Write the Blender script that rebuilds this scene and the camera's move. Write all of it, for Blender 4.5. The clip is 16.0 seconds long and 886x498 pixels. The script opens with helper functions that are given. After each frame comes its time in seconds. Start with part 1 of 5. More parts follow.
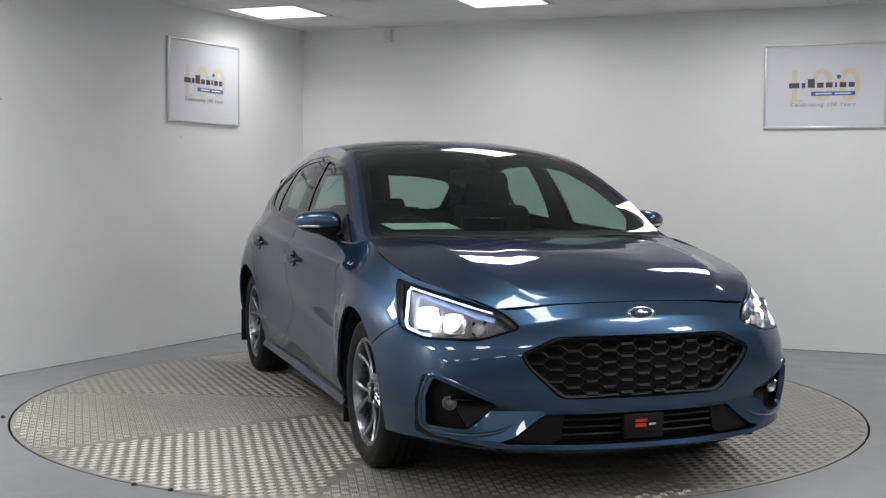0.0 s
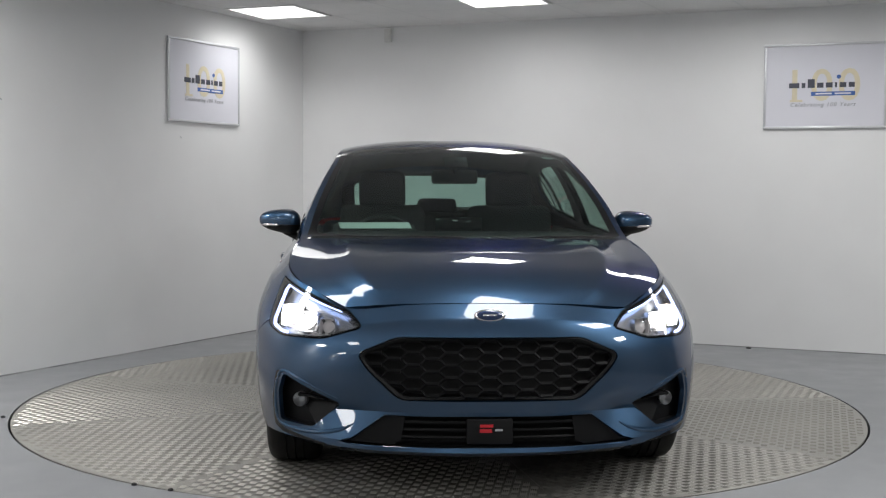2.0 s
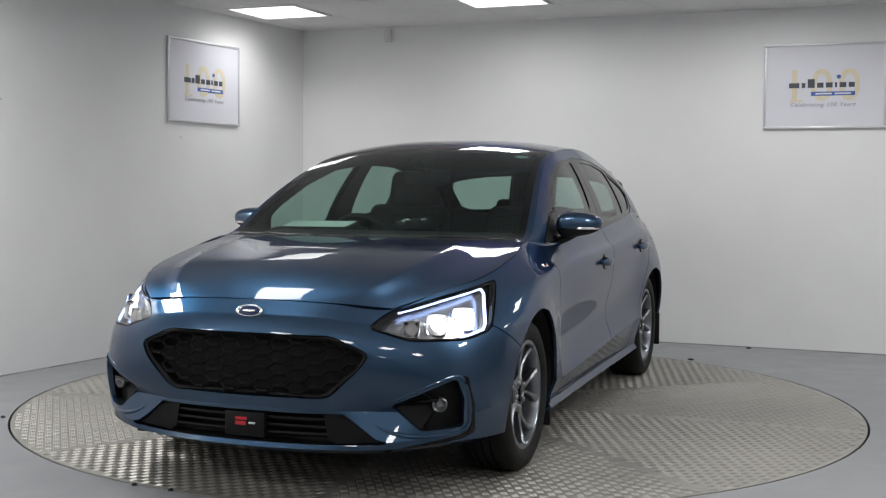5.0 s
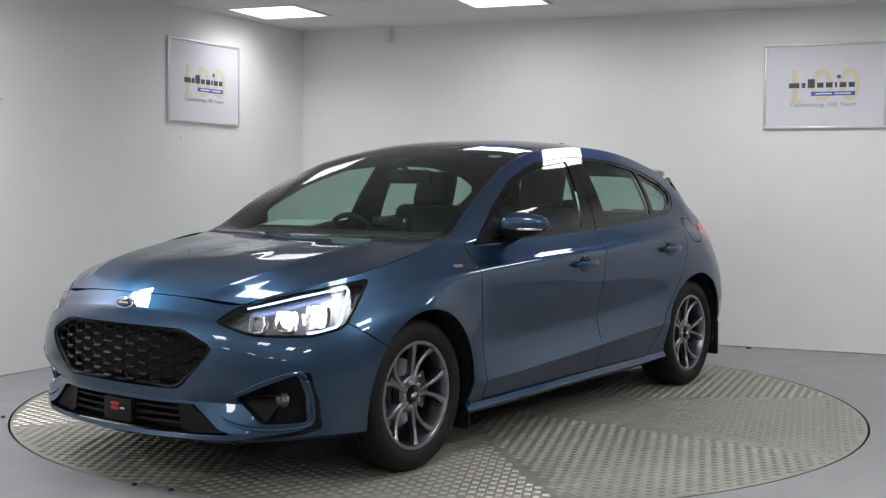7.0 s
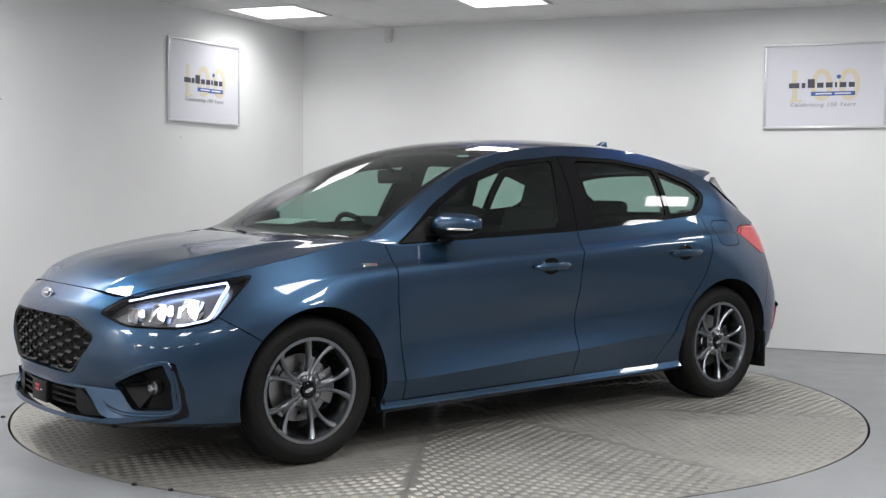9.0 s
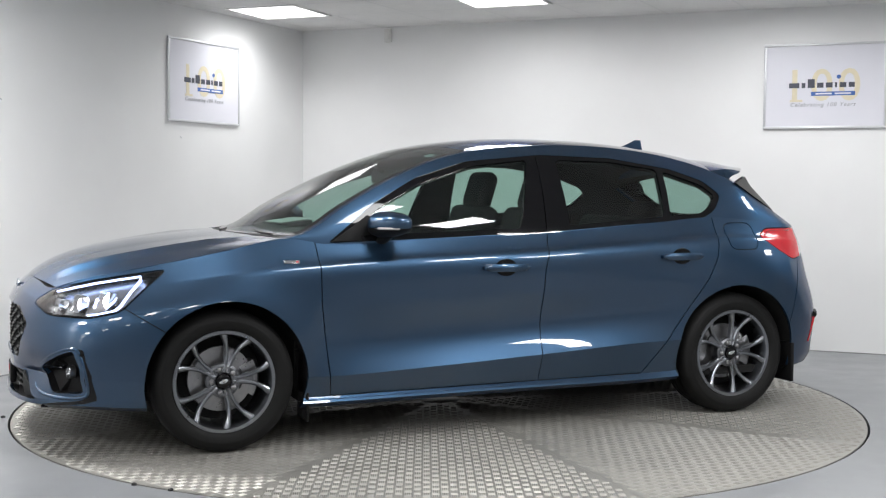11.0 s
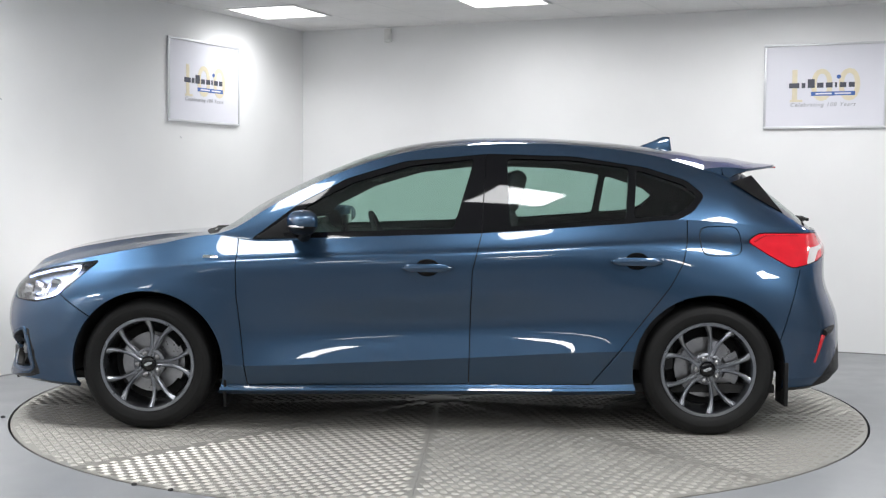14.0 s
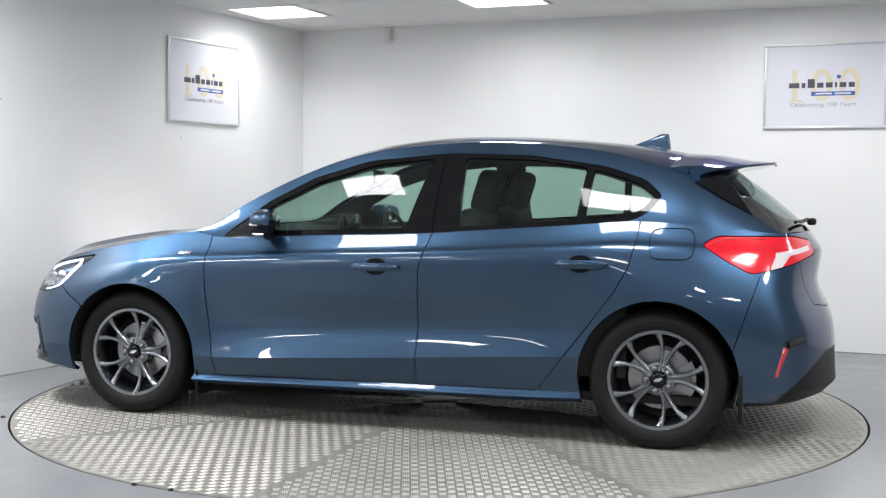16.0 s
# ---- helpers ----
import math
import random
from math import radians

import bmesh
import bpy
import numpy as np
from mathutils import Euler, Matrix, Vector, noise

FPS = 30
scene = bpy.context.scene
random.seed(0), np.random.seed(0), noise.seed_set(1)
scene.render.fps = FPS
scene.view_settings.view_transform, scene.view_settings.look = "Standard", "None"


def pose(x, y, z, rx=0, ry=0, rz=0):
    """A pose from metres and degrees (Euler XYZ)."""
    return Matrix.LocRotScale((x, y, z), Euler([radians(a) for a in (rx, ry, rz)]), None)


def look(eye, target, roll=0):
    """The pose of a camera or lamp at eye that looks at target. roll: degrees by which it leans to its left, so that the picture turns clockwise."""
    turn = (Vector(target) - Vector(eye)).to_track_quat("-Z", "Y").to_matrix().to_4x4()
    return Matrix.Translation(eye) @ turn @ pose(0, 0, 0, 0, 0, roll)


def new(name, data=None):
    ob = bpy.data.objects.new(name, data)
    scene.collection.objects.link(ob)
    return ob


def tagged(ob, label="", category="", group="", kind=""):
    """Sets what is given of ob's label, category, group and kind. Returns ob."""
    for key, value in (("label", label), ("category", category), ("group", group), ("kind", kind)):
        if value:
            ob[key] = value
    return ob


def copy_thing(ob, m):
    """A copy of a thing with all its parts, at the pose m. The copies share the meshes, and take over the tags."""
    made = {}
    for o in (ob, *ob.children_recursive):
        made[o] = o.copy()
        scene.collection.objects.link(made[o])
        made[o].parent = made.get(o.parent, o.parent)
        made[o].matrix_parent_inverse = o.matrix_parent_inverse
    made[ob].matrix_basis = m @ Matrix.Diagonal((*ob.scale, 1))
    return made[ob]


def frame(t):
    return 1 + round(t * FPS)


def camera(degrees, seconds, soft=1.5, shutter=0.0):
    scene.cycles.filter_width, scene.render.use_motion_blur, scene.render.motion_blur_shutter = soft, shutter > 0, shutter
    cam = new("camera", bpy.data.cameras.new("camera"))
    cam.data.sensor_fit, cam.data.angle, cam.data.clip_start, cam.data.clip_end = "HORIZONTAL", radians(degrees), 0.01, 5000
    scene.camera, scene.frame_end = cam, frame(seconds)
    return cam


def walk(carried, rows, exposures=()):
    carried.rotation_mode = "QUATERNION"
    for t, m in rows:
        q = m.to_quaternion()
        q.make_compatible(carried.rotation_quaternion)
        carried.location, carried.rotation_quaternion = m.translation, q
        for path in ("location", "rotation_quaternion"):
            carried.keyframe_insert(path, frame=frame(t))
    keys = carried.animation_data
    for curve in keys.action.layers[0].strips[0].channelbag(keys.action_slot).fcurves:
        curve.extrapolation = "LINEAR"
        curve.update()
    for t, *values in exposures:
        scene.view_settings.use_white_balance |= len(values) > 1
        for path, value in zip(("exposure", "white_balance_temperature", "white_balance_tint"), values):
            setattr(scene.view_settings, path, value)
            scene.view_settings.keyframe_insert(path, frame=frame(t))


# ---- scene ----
from math import cos, sin, pi, sqrt, atan2, hypot

# camera: fixed on a stand before the turntable
cam = camera(41.34, 16.0, soft=1.25)
EYE = (0.0, -6.5106, 1.1887)
VIEW = look(EYE, (0.0021 * 6.5, -6.5106 + 0.9986 * 6.5, 1.1887 - 0.0536 * 6.5), 0.39)
walk(cam, [(0, VIEW), (16, VIEW)],
     exposures=[(0, 1.13, 6600, 10), (4, 1.13, 6600, 10), (7, 1.19, 6580, 10), (8, 1.42, 6580, 10), (9, 1.50, 6560, 10), (11.5, 1.74, 6530, 10), (13, 1.76, 6510, 10), (16, 1.79, 6450, 10)])

# turntable heading (degrees) of the car's nose
TURN = [(0.0, -71.2), (2.0, -86.55), (4.0, -102.35), (6.5, -122.15), (9.0, -142.05), (11.5, -161.6),
        (14.5, -185.15), (16.0, -196.95)]
OFFSET = (0.045, 0.050)

# world: a dim interior, the room is closed
world = bpy.data.worlds.new("world")
scene.world = world
world.use_nodes = True
world.node_tree.nodes["Background"].inputs[0].default_value = (0.6, 0.65, 0.7, 1)
world.node_tree.nodes["Background"].inputs[1].default_value = 0.25
PANEL_POWER = 1.0     # glow of the diffusers themselves
# watts differ by panel, and a fifth column is added, to even the walls
LAMP_WATTS = {0: (2.5, 4.4, 4.4, 5.4, 8), 2: (17, 4.8, 5.5, 14, 18), 4: (18, 6.5, 6.0, 8.0, 9), 6: (12, 4, 3, 3, 3)}     # light thrown down by each panel, by row from the back wall and by column from the side wall


# ---- small helpers ----
def link(nt, a, b):
    nt.links.new(a, b)


def material(name, colour, rough=0.5, metal=0.0, coat=0.0, spec=0.5, vary=0.0, scale=8.0, bump=0.0, bump_scale=40.0,
             rough_vary=0.0, random_vary=0.0, coat_rough=0.03):
    """A principled material with two scales of variation, fine relief and uneven gloss."""
    m = bpy.data.materials.new(name)
    m.use_nodes = True
    nt = m.node_tree
    b = nt.nodes["Principled BSDF"]
    b.inputs["Base Color"].default_value = (*colour, 1)
    b.inputs["Roughness"].default_value = rough
    b.inputs["Metallic"].default_value = metal
    b.inputs["Coat Weight"].default_value = coat
    b.inputs["Specular IOR Level"].default_value = spec
    b.inputs["Coat Roughness"].default_value = coat_rough
    co = nt.nodes.new("ShaderNodeTexCoord")
    if vary or rough_vary:
        n1 = nt.nodes.new("ShaderNodeTexNoise")
        n1.inputs["Scale"].default_value = scale
        n1.inputs["Detail"].default_value = 6
        link(nt, co.outputs["Object"], n1.inputs["Vector"])
        n2 = nt.nodes.new("ShaderNodeTexNoise")
        n2.inputs["Scale"].default_value = scale * 0.13
        n2.inputs["Detail"].default_value = 3
        link(nt, co.outputs["Object"], n2.inputs["Vector"])
        add = nt.nodes.new("ShaderNodeMath")
        add.operation = "ADD"
        link(nt, n1.outputs[0], add.inputs[0])
        link(nt, n2.outputs[0], add.inputs[1])
        if vary:
            ramp = nt.nodes.new("ShaderNodeMapRange")
            ramp.inputs["From Min"].default_value = 0.7
            ramp.inputs["From Max"].default_value = 1.3
            ramp.inputs["To Min"].default_value = 1 - vary
            ramp.inputs["To Max"].default_value = 1 + vary
            link(nt, add.outputs[0], ramp.inputs["Value"])
            mul = nt.nodes.new("ShaderNodeVectorMath")
            mul.operation = "SCALE"
            mul.inputs[0].default_value = colour
            link(nt, ramp.outputs[0], mul.inputs["Scale"])
            link(nt, mul.outputs[0], b.inputs["Base Color"])
        if rough_vary:
            rr = nt.nodes.new("ShaderNodeMapRange")
            rr.inputs["From Min"].default_value = 0.7
            rr.inputs["From Max"].default_value = 1.3
            rr.inputs["To Min"].default_value = max(0.0, rough - rough_vary)
            rr.inputs["To Max"].default_value = rough + rough_vary
            link(nt, add.outputs[0], rr.inputs["Value"])
            link(nt, rr.outputs[0], b.inputs["Roughness"])
    if bump:
        nb = nt.nodes.new("ShaderNodeTexNoise")
        nb.inputs["Scale"].default_value = bump_scale
        nb.inputs["Detail"].default_value = 5
        link(nt, co.outputs["Object"], nb.inputs["Vector"])
        bp = nt.nodes.new("ShaderNodeBump")
        bp.inputs["Strength"].default_value = bump
        bp.inputs["Distance"].default_value = 0.01
        link(nt, nb.outputs[0], bp.inputs["Height"])
        link(nt, bp.outputs[0], b.inputs["Normal"])
    return m


def glow(name, colour, strength):
    m = bpy.data.materials.new(name)
    m.use_nodes = True
    nt = m.node_tree
    nt.nodes.remove(nt.nodes["Principled BSDF"])
    e = nt.nodes.new("ShaderNodeEmission")
    e.inputs[0].default_value = (*colour, 1)
    e.inputs[1].default_value = strength
    link(nt, e.outputs[0], nt.nodes["Material Output"].inputs[0])
    return m


def glass(name, tint, rough=0.0, clear=0.75):
    """Thin pane: straight-through tint mixed with a Fresnel mirror."""
    m = bpy.data.materials.new(name)
    m.use_nodes = True
    nt = m.node_tree
    nt.nodes.remove(nt.nodes["Principled BSDF"])
    t = nt.nodes.new("ShaderNodeBsdfTransparent")
    t.inputs[0].default_value = (*tint, 1)
    g = nt.nodes.new("ShaderNodeBsdfGlossy")
    g.inputs["Roughness"].default_value = rough
    lw = nt.nodes.new("ShaderNodeLayerWeight")
    lw.inputs["Blend"].default_value = 0.5
    pw = nt.nodes.new("ShaderNodeMath")
    pw.operation = "POWER"
    link(nt, lw.outputs["Facing"], pw.inputs[0])
    pw.inputs[1].default_value = 4.5
    fr = nt.nodes.new("ShaderNodeMapRange")
    fr.inputs["To Min"].default_value = 0.055
    fr.inputs["To Max"].default_value = 0.95
    link(nt, pw.outputs[0], fr.inputs["Value"])
    mix = nt.nodes.new("ShaderNodeMixShader")
    link(nt, fr.outputs[0], mix.inputs[0])
    link(nt, t.outputs[0], mix.inputs[1])
    link(nt, g.outputs[0], mix.inputs[2])
    link(nt, mix.outputs[0], nt.nodes["Material Output"].inputs[0])
    return m


def mesh_object(name, verts, faces, mat, parent=None, smooth=False, mats=None, face_mats=None):
    me = bpy.data.meshes.new(name)
    me.from_pydata([tuple(v) for v in verts], [], [tuple(f) for f in faces])
    for mm in (mats or [mat]):
        me.materials.append(mm)
    if face_mats is not None:
        me.polygons.foreach_set("material_index", face_mats)
    if smooth:
        me.polygons.foreach_set("use_smooth", [True] * len(me.polygons))
    me.update()
    ob = new(name, me)
    if parent:
        ob.parent = parent
    return ob


def part(name, bm, mat, parent=None, label="", smooth=True, angle=35):
    """Link a bmesh as one mesh object under a thing or a part."""
    me = bpy.data.meshes.new(name)
    bmesh.ops.recalc_face_normals(bm, faces=bm.faces)
    lim = radians(angle)
    for e in bm.edges:
        e.smooth = not (len(e.link_faces) == 2 and e.calc_face_angle(0) > lim)
    for f in bm.faces:
        f.smooth = smooth
    bm.to_mesh(me)
    bm.free()
    me.materials.append(mat)
    ob = new(name, me)
    if parent:
        ob.parent = parent
    if label:
        tagged(ob, label)
    return ob


def add_box(bm, lo, hi, bevel=0.0, m=None, segments=2):
    r = bmesh.ops.create_cube(bm, size=1)
    vs = r["verts"]
    for v in vs:
        v.co = Vector([lo[i] + (v.co[i] + 0.5) * (hi[i] - lo[i]) for i in range(3)])
    if m is not None:
        bmesh.ops.transform(bm, matrix=m, verts=vs)
    if bevel:
        es = {e for v in vs for e in v.link_edges}
        bmesh.ops.bevel(bm, geom=list(es), offset=bevel, segments=segments, affect="EDGES", profile=0.5)
    return bm


def box(lo, hi, bevel=0.0, m=None):
    return add_box(bmesh.new(), lo, hi, bevel, m)


def add_lathe(bm, profile, segments=48, axis="y", centre=(0, 0, 0), closed=False):
    """Turn (along, radius) pairs about an axis."""
    rings = []
    for a, r in profile:
        ring = []
        for i in range(segments):
            w = 2 * pi * i / segments
            p = {"y": (r * cos(w), a, r * sin(w)), "x": (a, r * cos(w), r * sin(w)), "z": (r * cos(w), r * sin(w), a)}[axis]
            ring.append(bm.verts.new(Vector(p) + Vector(centre)))
        rings.append(ring)
    pairs = list(zip(rings, rings[1:]))
    if closed:
        pairs.append((rings[-1], rings[0]))
    for a, b in pairs:
        for i in range(segments):
            j = (i + 1) % segments
            bm.faces.new((a[i], a[j], b[j], b[i]))
    return rings


def add_tube(bm, pts, r, n=8, flat=1.0, cap=True):
    """A round bar along a run of points."""
    pts = [Vector(p) for p in pts]
    rings = []
    for i, p in enumerate(pts):
        d = (pts[min(i + 1, len(pts) - 1)] - pts[max(i - 1, 0)]).normalized()
        up = Vector((0, 0, 1)) if abs(d.z) < 0.9 else Vector((1, 0, 0))
        s = d.cross(up).normalized()
        u = s.cross(d)
        rr = r[i] if isinstance(r, (list, tuple)) else r
        rings.append([bm.verts.new(p + s * rr * cos(2 * pi * k / n) + u * rr * flat * sin(2 * pi * k / n)) for k in range(n)])
    for a, b in zip(rings, rings[1:]):
        for k in range(n):
            bm.faces.new((a[k], a[(k + 1) % n], b[(k + 1) % n], b[k]))
    if cap:
        bm.faces.new(rings[0])
        bm.faces.new(rings[-1][::-1])
    return bm


def prism(poly, depth, to3d, bevel=0.0):
    """Extrude a 2D outline; to3d(u, v, w) maps outline and depth into space."""
    bm = bmesh.new()
    a = [bm.verts.new(to3d(u, v, 0)) for u, v in poly]
    b = [bm.verts.new(to3d(u, v, depth)) for u, v in poly]
    n = len(poly)
    top = bm.faces.new(a)
    bot = bm.faces.new(b[::-1])
    for i in range(n):
        bm.faces.new((a[i], b[i], b[(i + 1) % n], a[(i + 1) % n]))
    if bevel:
        bmesh.ops.bevel(bm, geom=list(set(top.edges) | set(bot.edges)), offset=bevel, segments=2, affect="EDGES", profile=0.5)
    return bm


def empty(name, label, category, m=None, group="", kind=""):
    ob = new(name)
    if m is not None:
        ob.matrix_world = m
    return tagged(ob, label, category, group, kind)


def text_mesh(text, size, bold, depth, shear, spacing):
    cu = bpy.data.curves.new("text", "FONT")
    cu.body, cu.size, cu.extrude, cu.offset, cu.shear, cu.space_character = text, size, depth, bold, shear, spacing
    cu.align_x, cu.align_y = "LEFT", "BOTTOM_BASELINE"
    cu.resolution_u = 4
    tmp = bpy.data.objects.new("tmp", cu)
    me = bpy.data.meshes.new_from_object(tmp)
    bpy.data.objects.remove(tmp)
    me.materials.clear()
    return me


def words(text, size, mat, m, parent, name="letter", bold=0.0, depth=0.0006, shear=0.0, spacing=1.0):
    """Built-in font, centred on m, each character a mesh of its own."""
    whole = text_mesh(text, size, bold, depth, shear, spacing)
    xs = [v.co.x for v in whole.vertices]
    ys = [v.co.y for v in whole.vertices]
    mid_x, mid_y = (min(xs) + max(xs)) / 2, (min(ys) + max(ys)) / 2
    for i, ch in enumerate(text):
        if ch == " ":
            continue
        pre = text_mesh(text[:i + 1], size, bold, depth, shear, spacing)
        one = text_mesh(ch, size, bold, depth, shear, spacing)
        dx = max(v.co.x for v in pre.vertices) - max(v.co.x for v in one.vertices)
        one.materials.append(mat)
        ob = new(name, one)
        ob.parent = parent
        ob.matrix_basis = m @ Matrix.Translation((dx - mid_x, -mid_y, 0))


# ---- materials of the room ----
WALL = material("wall_paint", (0.86, 0.862, 0.86), 0.6, vary=0.02, scale=3, bump=0.06, bump_scale=180, rough_vary=0.06)
CEIL = material("ceiling_tile", (0.82, 0.815, 0.81), 0.9, vary=0.03, scale=60, bump=0.15, bump_scale=300)
CEIL_BAR = material("ceiling_bar", (0.72, 0.72, 0.72), 0.5)
FLOOR = material("floor_paint", (0.235, 0.243, 0.252), 0.38, vary=0.07, scale=5, bump=0.05, bump_scale=120, rough_vary=0.1)
PLATE = material("tread_plate", (0.325, 0.315, 0.288), 0.44, metal=0.45, vary=0.12, scale=14, bump=0.05, bump_scale=260, rough_vary=0.1)
GAP = material("dark_gap", (0.012, 0.012, 0.013), 0.8)
ALU = material("brushed_aluminium", (0.66, 0.67, 0.69), 0.42, metal=0.5, rough_vary=0.06, scale=30)
PAPER = material("poster_print", (0.74, 0.74, 0.80), 0.5, vary=0.01, scale=4)
GOLD = material("gold_print", (0.74, 0.67, 0.50), 0.5, vary=0.05, scale=30)
NAVY = material("navy_print", (0.07, 0.075, 0.10), 0.5)
BLUE = material("blue_print", (0.06, 0.14, 0.42), 0.5)
GREYP = material("grey_print", (0.30, 0.30, 0.33), 0.5)
WHITEP = material("white_plastic", (0.74, 0.74, 0.72), 0.4, vary=0.02)
LED = glow("led_panel", (0.985, 0.992, 1.0), PANEL_POWER)

# ---- room ----
CORNER = Vector((-1.19, 3.63, 0))
ALONG = Vector((4.39, -1.79, 0)).normalized()      # along the back wall, away from the corner
DOWN = Vector((-1.51, -2.97, 0)).normalized()      # along the side wall, towards the viewer
HEIGHT = 2.5
WALL_T = 0.12


def slab(name, a, b, out, z0, z1, mat, label):
    """A wall from a to b with its thickness on the side 'out'."""
    o = out * WALL_T
    pts = [a, b, b + o, a + o]
    vs = [(p.x, p.y, z) for z in (z0, z1) for p in pts]
    fs = [(0, 1, 2, 3), (7, 6, 5, 4), (0, 4, 5, 1), (1, 5, 6, 2), (2, 6, 7, 3), (3, 7, 4, 0)]
    ob = mesh_object(name, vs, fs, mat)
    return tagged(ob, label, "wall", kind="structure")


OUT_BACK = Vector((-ALONG.y, ALONG.x, 0))
OUT_SIDE = Vector((DOWN.y, -DOWN.x, 0))
B_END = CORNER + ALONG * 9.0
S_END = CORNER + DOWN * 13.2
slab("wall_back", CORNER - ALONG * 0.1, B_END, OUT_BACK, 0, HEIGHT, WALL, "smooth white painted wall with faint scuffs")
slab("wall_side", CORNER, S_END, OUT_SIDE, 0, HEIGHT, WALL, "smooth white painted wall with faint scuffs")
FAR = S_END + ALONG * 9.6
# unseen closing walls, added; their greys set how dark the car's reflections are
UNSEEN_TONE = material("unseen_far_wall_tone", (0.24, 0.24, 0.24), 0.6, vary=0.06, scale=2)
slab("wall_front", S_END, FAR, -OUT_BACK, 0, HEIGHT, material("unseen_front_wall_tone", (0.34, 0.34, 0.34), 0.6, vary=0.06, scale=2), "unseen front wall, toned mid grey for the car's reflections")
slab("wall_far_side", B_END, FAR, -OUT_SIDE, 0, HEIGHT, UNSEEN_TONE, "unseen far side wall, toned grey for the car's reflections")

# floor with a round opening for the turntable
RT = 2.252
RIM = RT + 0.012
N = 160
ring_in = [(RIM * cos(2 * pi * i / N), RIM * sin(2 * pi * i / N), 0) for i in range(N)]
far_ring = [(22 * cos(2 * pi * i / N), 22 * sin(2 * pi * i / N), 0) for i in range(N)]
low = [(x, y, -0.08) for x, y, z in ring_in]
vs = ring_in + far_ring + low
fs = [(i, (i + 1) % N, N + (i + 1) % N, N + i) for i in range(N)] + [(i, 2 * N + i, 2 * N + (i + 1) % N, (i + 1) % N) for i in range(N)]
floor = tagged(mesh_object("floor", vs, fs, FLOOR), "smooth grey painted concrete floor", "floor", kind="structure")
pit = mesh_object("pit", low + [(0, 0, -0.08)], [(i, (i + 1) % N, N) for i in range(N)], GAP)
tagged(pit, "dark pit below the turntable", "pit", kind="structure")

# ceiling: tiles in a grid of bars, one mesh with bars recessed joints


def room_pt(u, v, z):
    p = CORNER + ALONG * u + DOWN * v
    return (p.x, p.y, z)


# light panels: (u, v) of their near-corner corner in the grid
PANELS = []
# the fifth column is out of view, added to brighten the side wall
for iu in range(5):
    for iv in (0, 2, 4, 6):
        PANELS.append((0.165 + iu * 1.78, 0.76 + iv * 1.80))
cv, cf = [], []
us = sorted({-0.05, 9.0} | {0.165 + k * 0.593 for k in range(15)})
vs_ = sorted({-0.05, 14.4} | {0.16 + k * 0.6 for k in range(24)})
for u0, u1 in zip(us, us[1:]):
    for v0, v1 in zip(vs_, vs_[1:]):
        if any(abs(u0 - pu) < 0.1 and abs(v0 - pv) < 0.1 for pu, pv in PANELS):
            continue
        g = 0.006
        k = len(cv)
        cv += [room_pt(u0 + g, v0 + g, HEIGHT), room_pt(u1 - g, v0 + g, HEIGHT), room_pt(u1 - g, v1 - g, HEIGHT), room_pt(u0 + g, v1 - g, HEIGHT)]
        cf.append((k, k + 1, k + 2, k + 3))
k = len(cv)
cv += [room_pt(-0.1, -0.1, HEIGHT + 0.004), room_pt(9.1, -0.1, HEIGHT + 0.004), room_pt(9.1, 14.6, HEIGHT + 0.004), room_pt(-0.1, 14.6, HEIGHT + 0.004)]
cf.append((k, k + 1, k + 2, k + 3))
ceiling = mesh_object("ceiling", cv, cf, None, mats=[CEIL, CEIL_BAR], face_mats=[0] * (len(cf) - 1) + [1])
tagged(ceiling, "white suspended ceiling of square mineral tiles", "ceiling", kind="structure")


def light_panel():
    top = empty("ceiling_light", "square white flush ceiling light panel, switched on", "light", group="ceiling light panels")
    bm = bmesh.new()
    w, t = 0.297, 0.022
    for lo, hi in (((-w, -w, -0.004), (w, -w + t, 0.003)), ((-w, w - t, -0.004), (w, w, 0.003)),
                   ((-w, -w + t, -0.004), (-w + t, w - t, 0.003)), ((w - t, -w + t, -0.004), (w, w - t, 0.003))):
        add_box(bm, lo, hi)
    part("frame", bm, WHITEP, top, smooth=False)
    q = w - t
    mesh_object("diffuser", [(-q, -q, 0), (q, -q, 0), (q, q, 0), (-q, q, 0)], [(0, 3, 2, 1)], LED, top)
    return top


panel0 = light_panel()
ANG = atan2(ALONG.y, ALONG.x)
for i, (u, v) in enumerate(PANELS):
    p = CORNER + ALONG * (u + 0.297) + DOWN * (v + 0.3)
    m = Matrix.Translation((p.x, p.y, HEIGHT - 0.001)) @ Matrix.Rotation(ANG, 4, "Z")
    lamp_data = bpy.data.lights.new("panel_light", "AREA")
    lamp_data.shape, lamp_data.size, lamp_data.energy, lamp_data.spread = "SQUARE", 0.54, LAMP_WATTS[round((v - 0.76) / 1.8)][round((u - 0.165) / 1.78)], radians(140 if u < 1.3 and v < 1 else 175)
    lamp_data.color = (0.985, 0.992, 1.0)
    new("panel_light", lamp_data).matrix_world = m @ Matrix.Translation((0, 0, -0.006))
    if i == 0:
        panel0.matrix_world = m
    else:
        copy_thing(panel0, m)


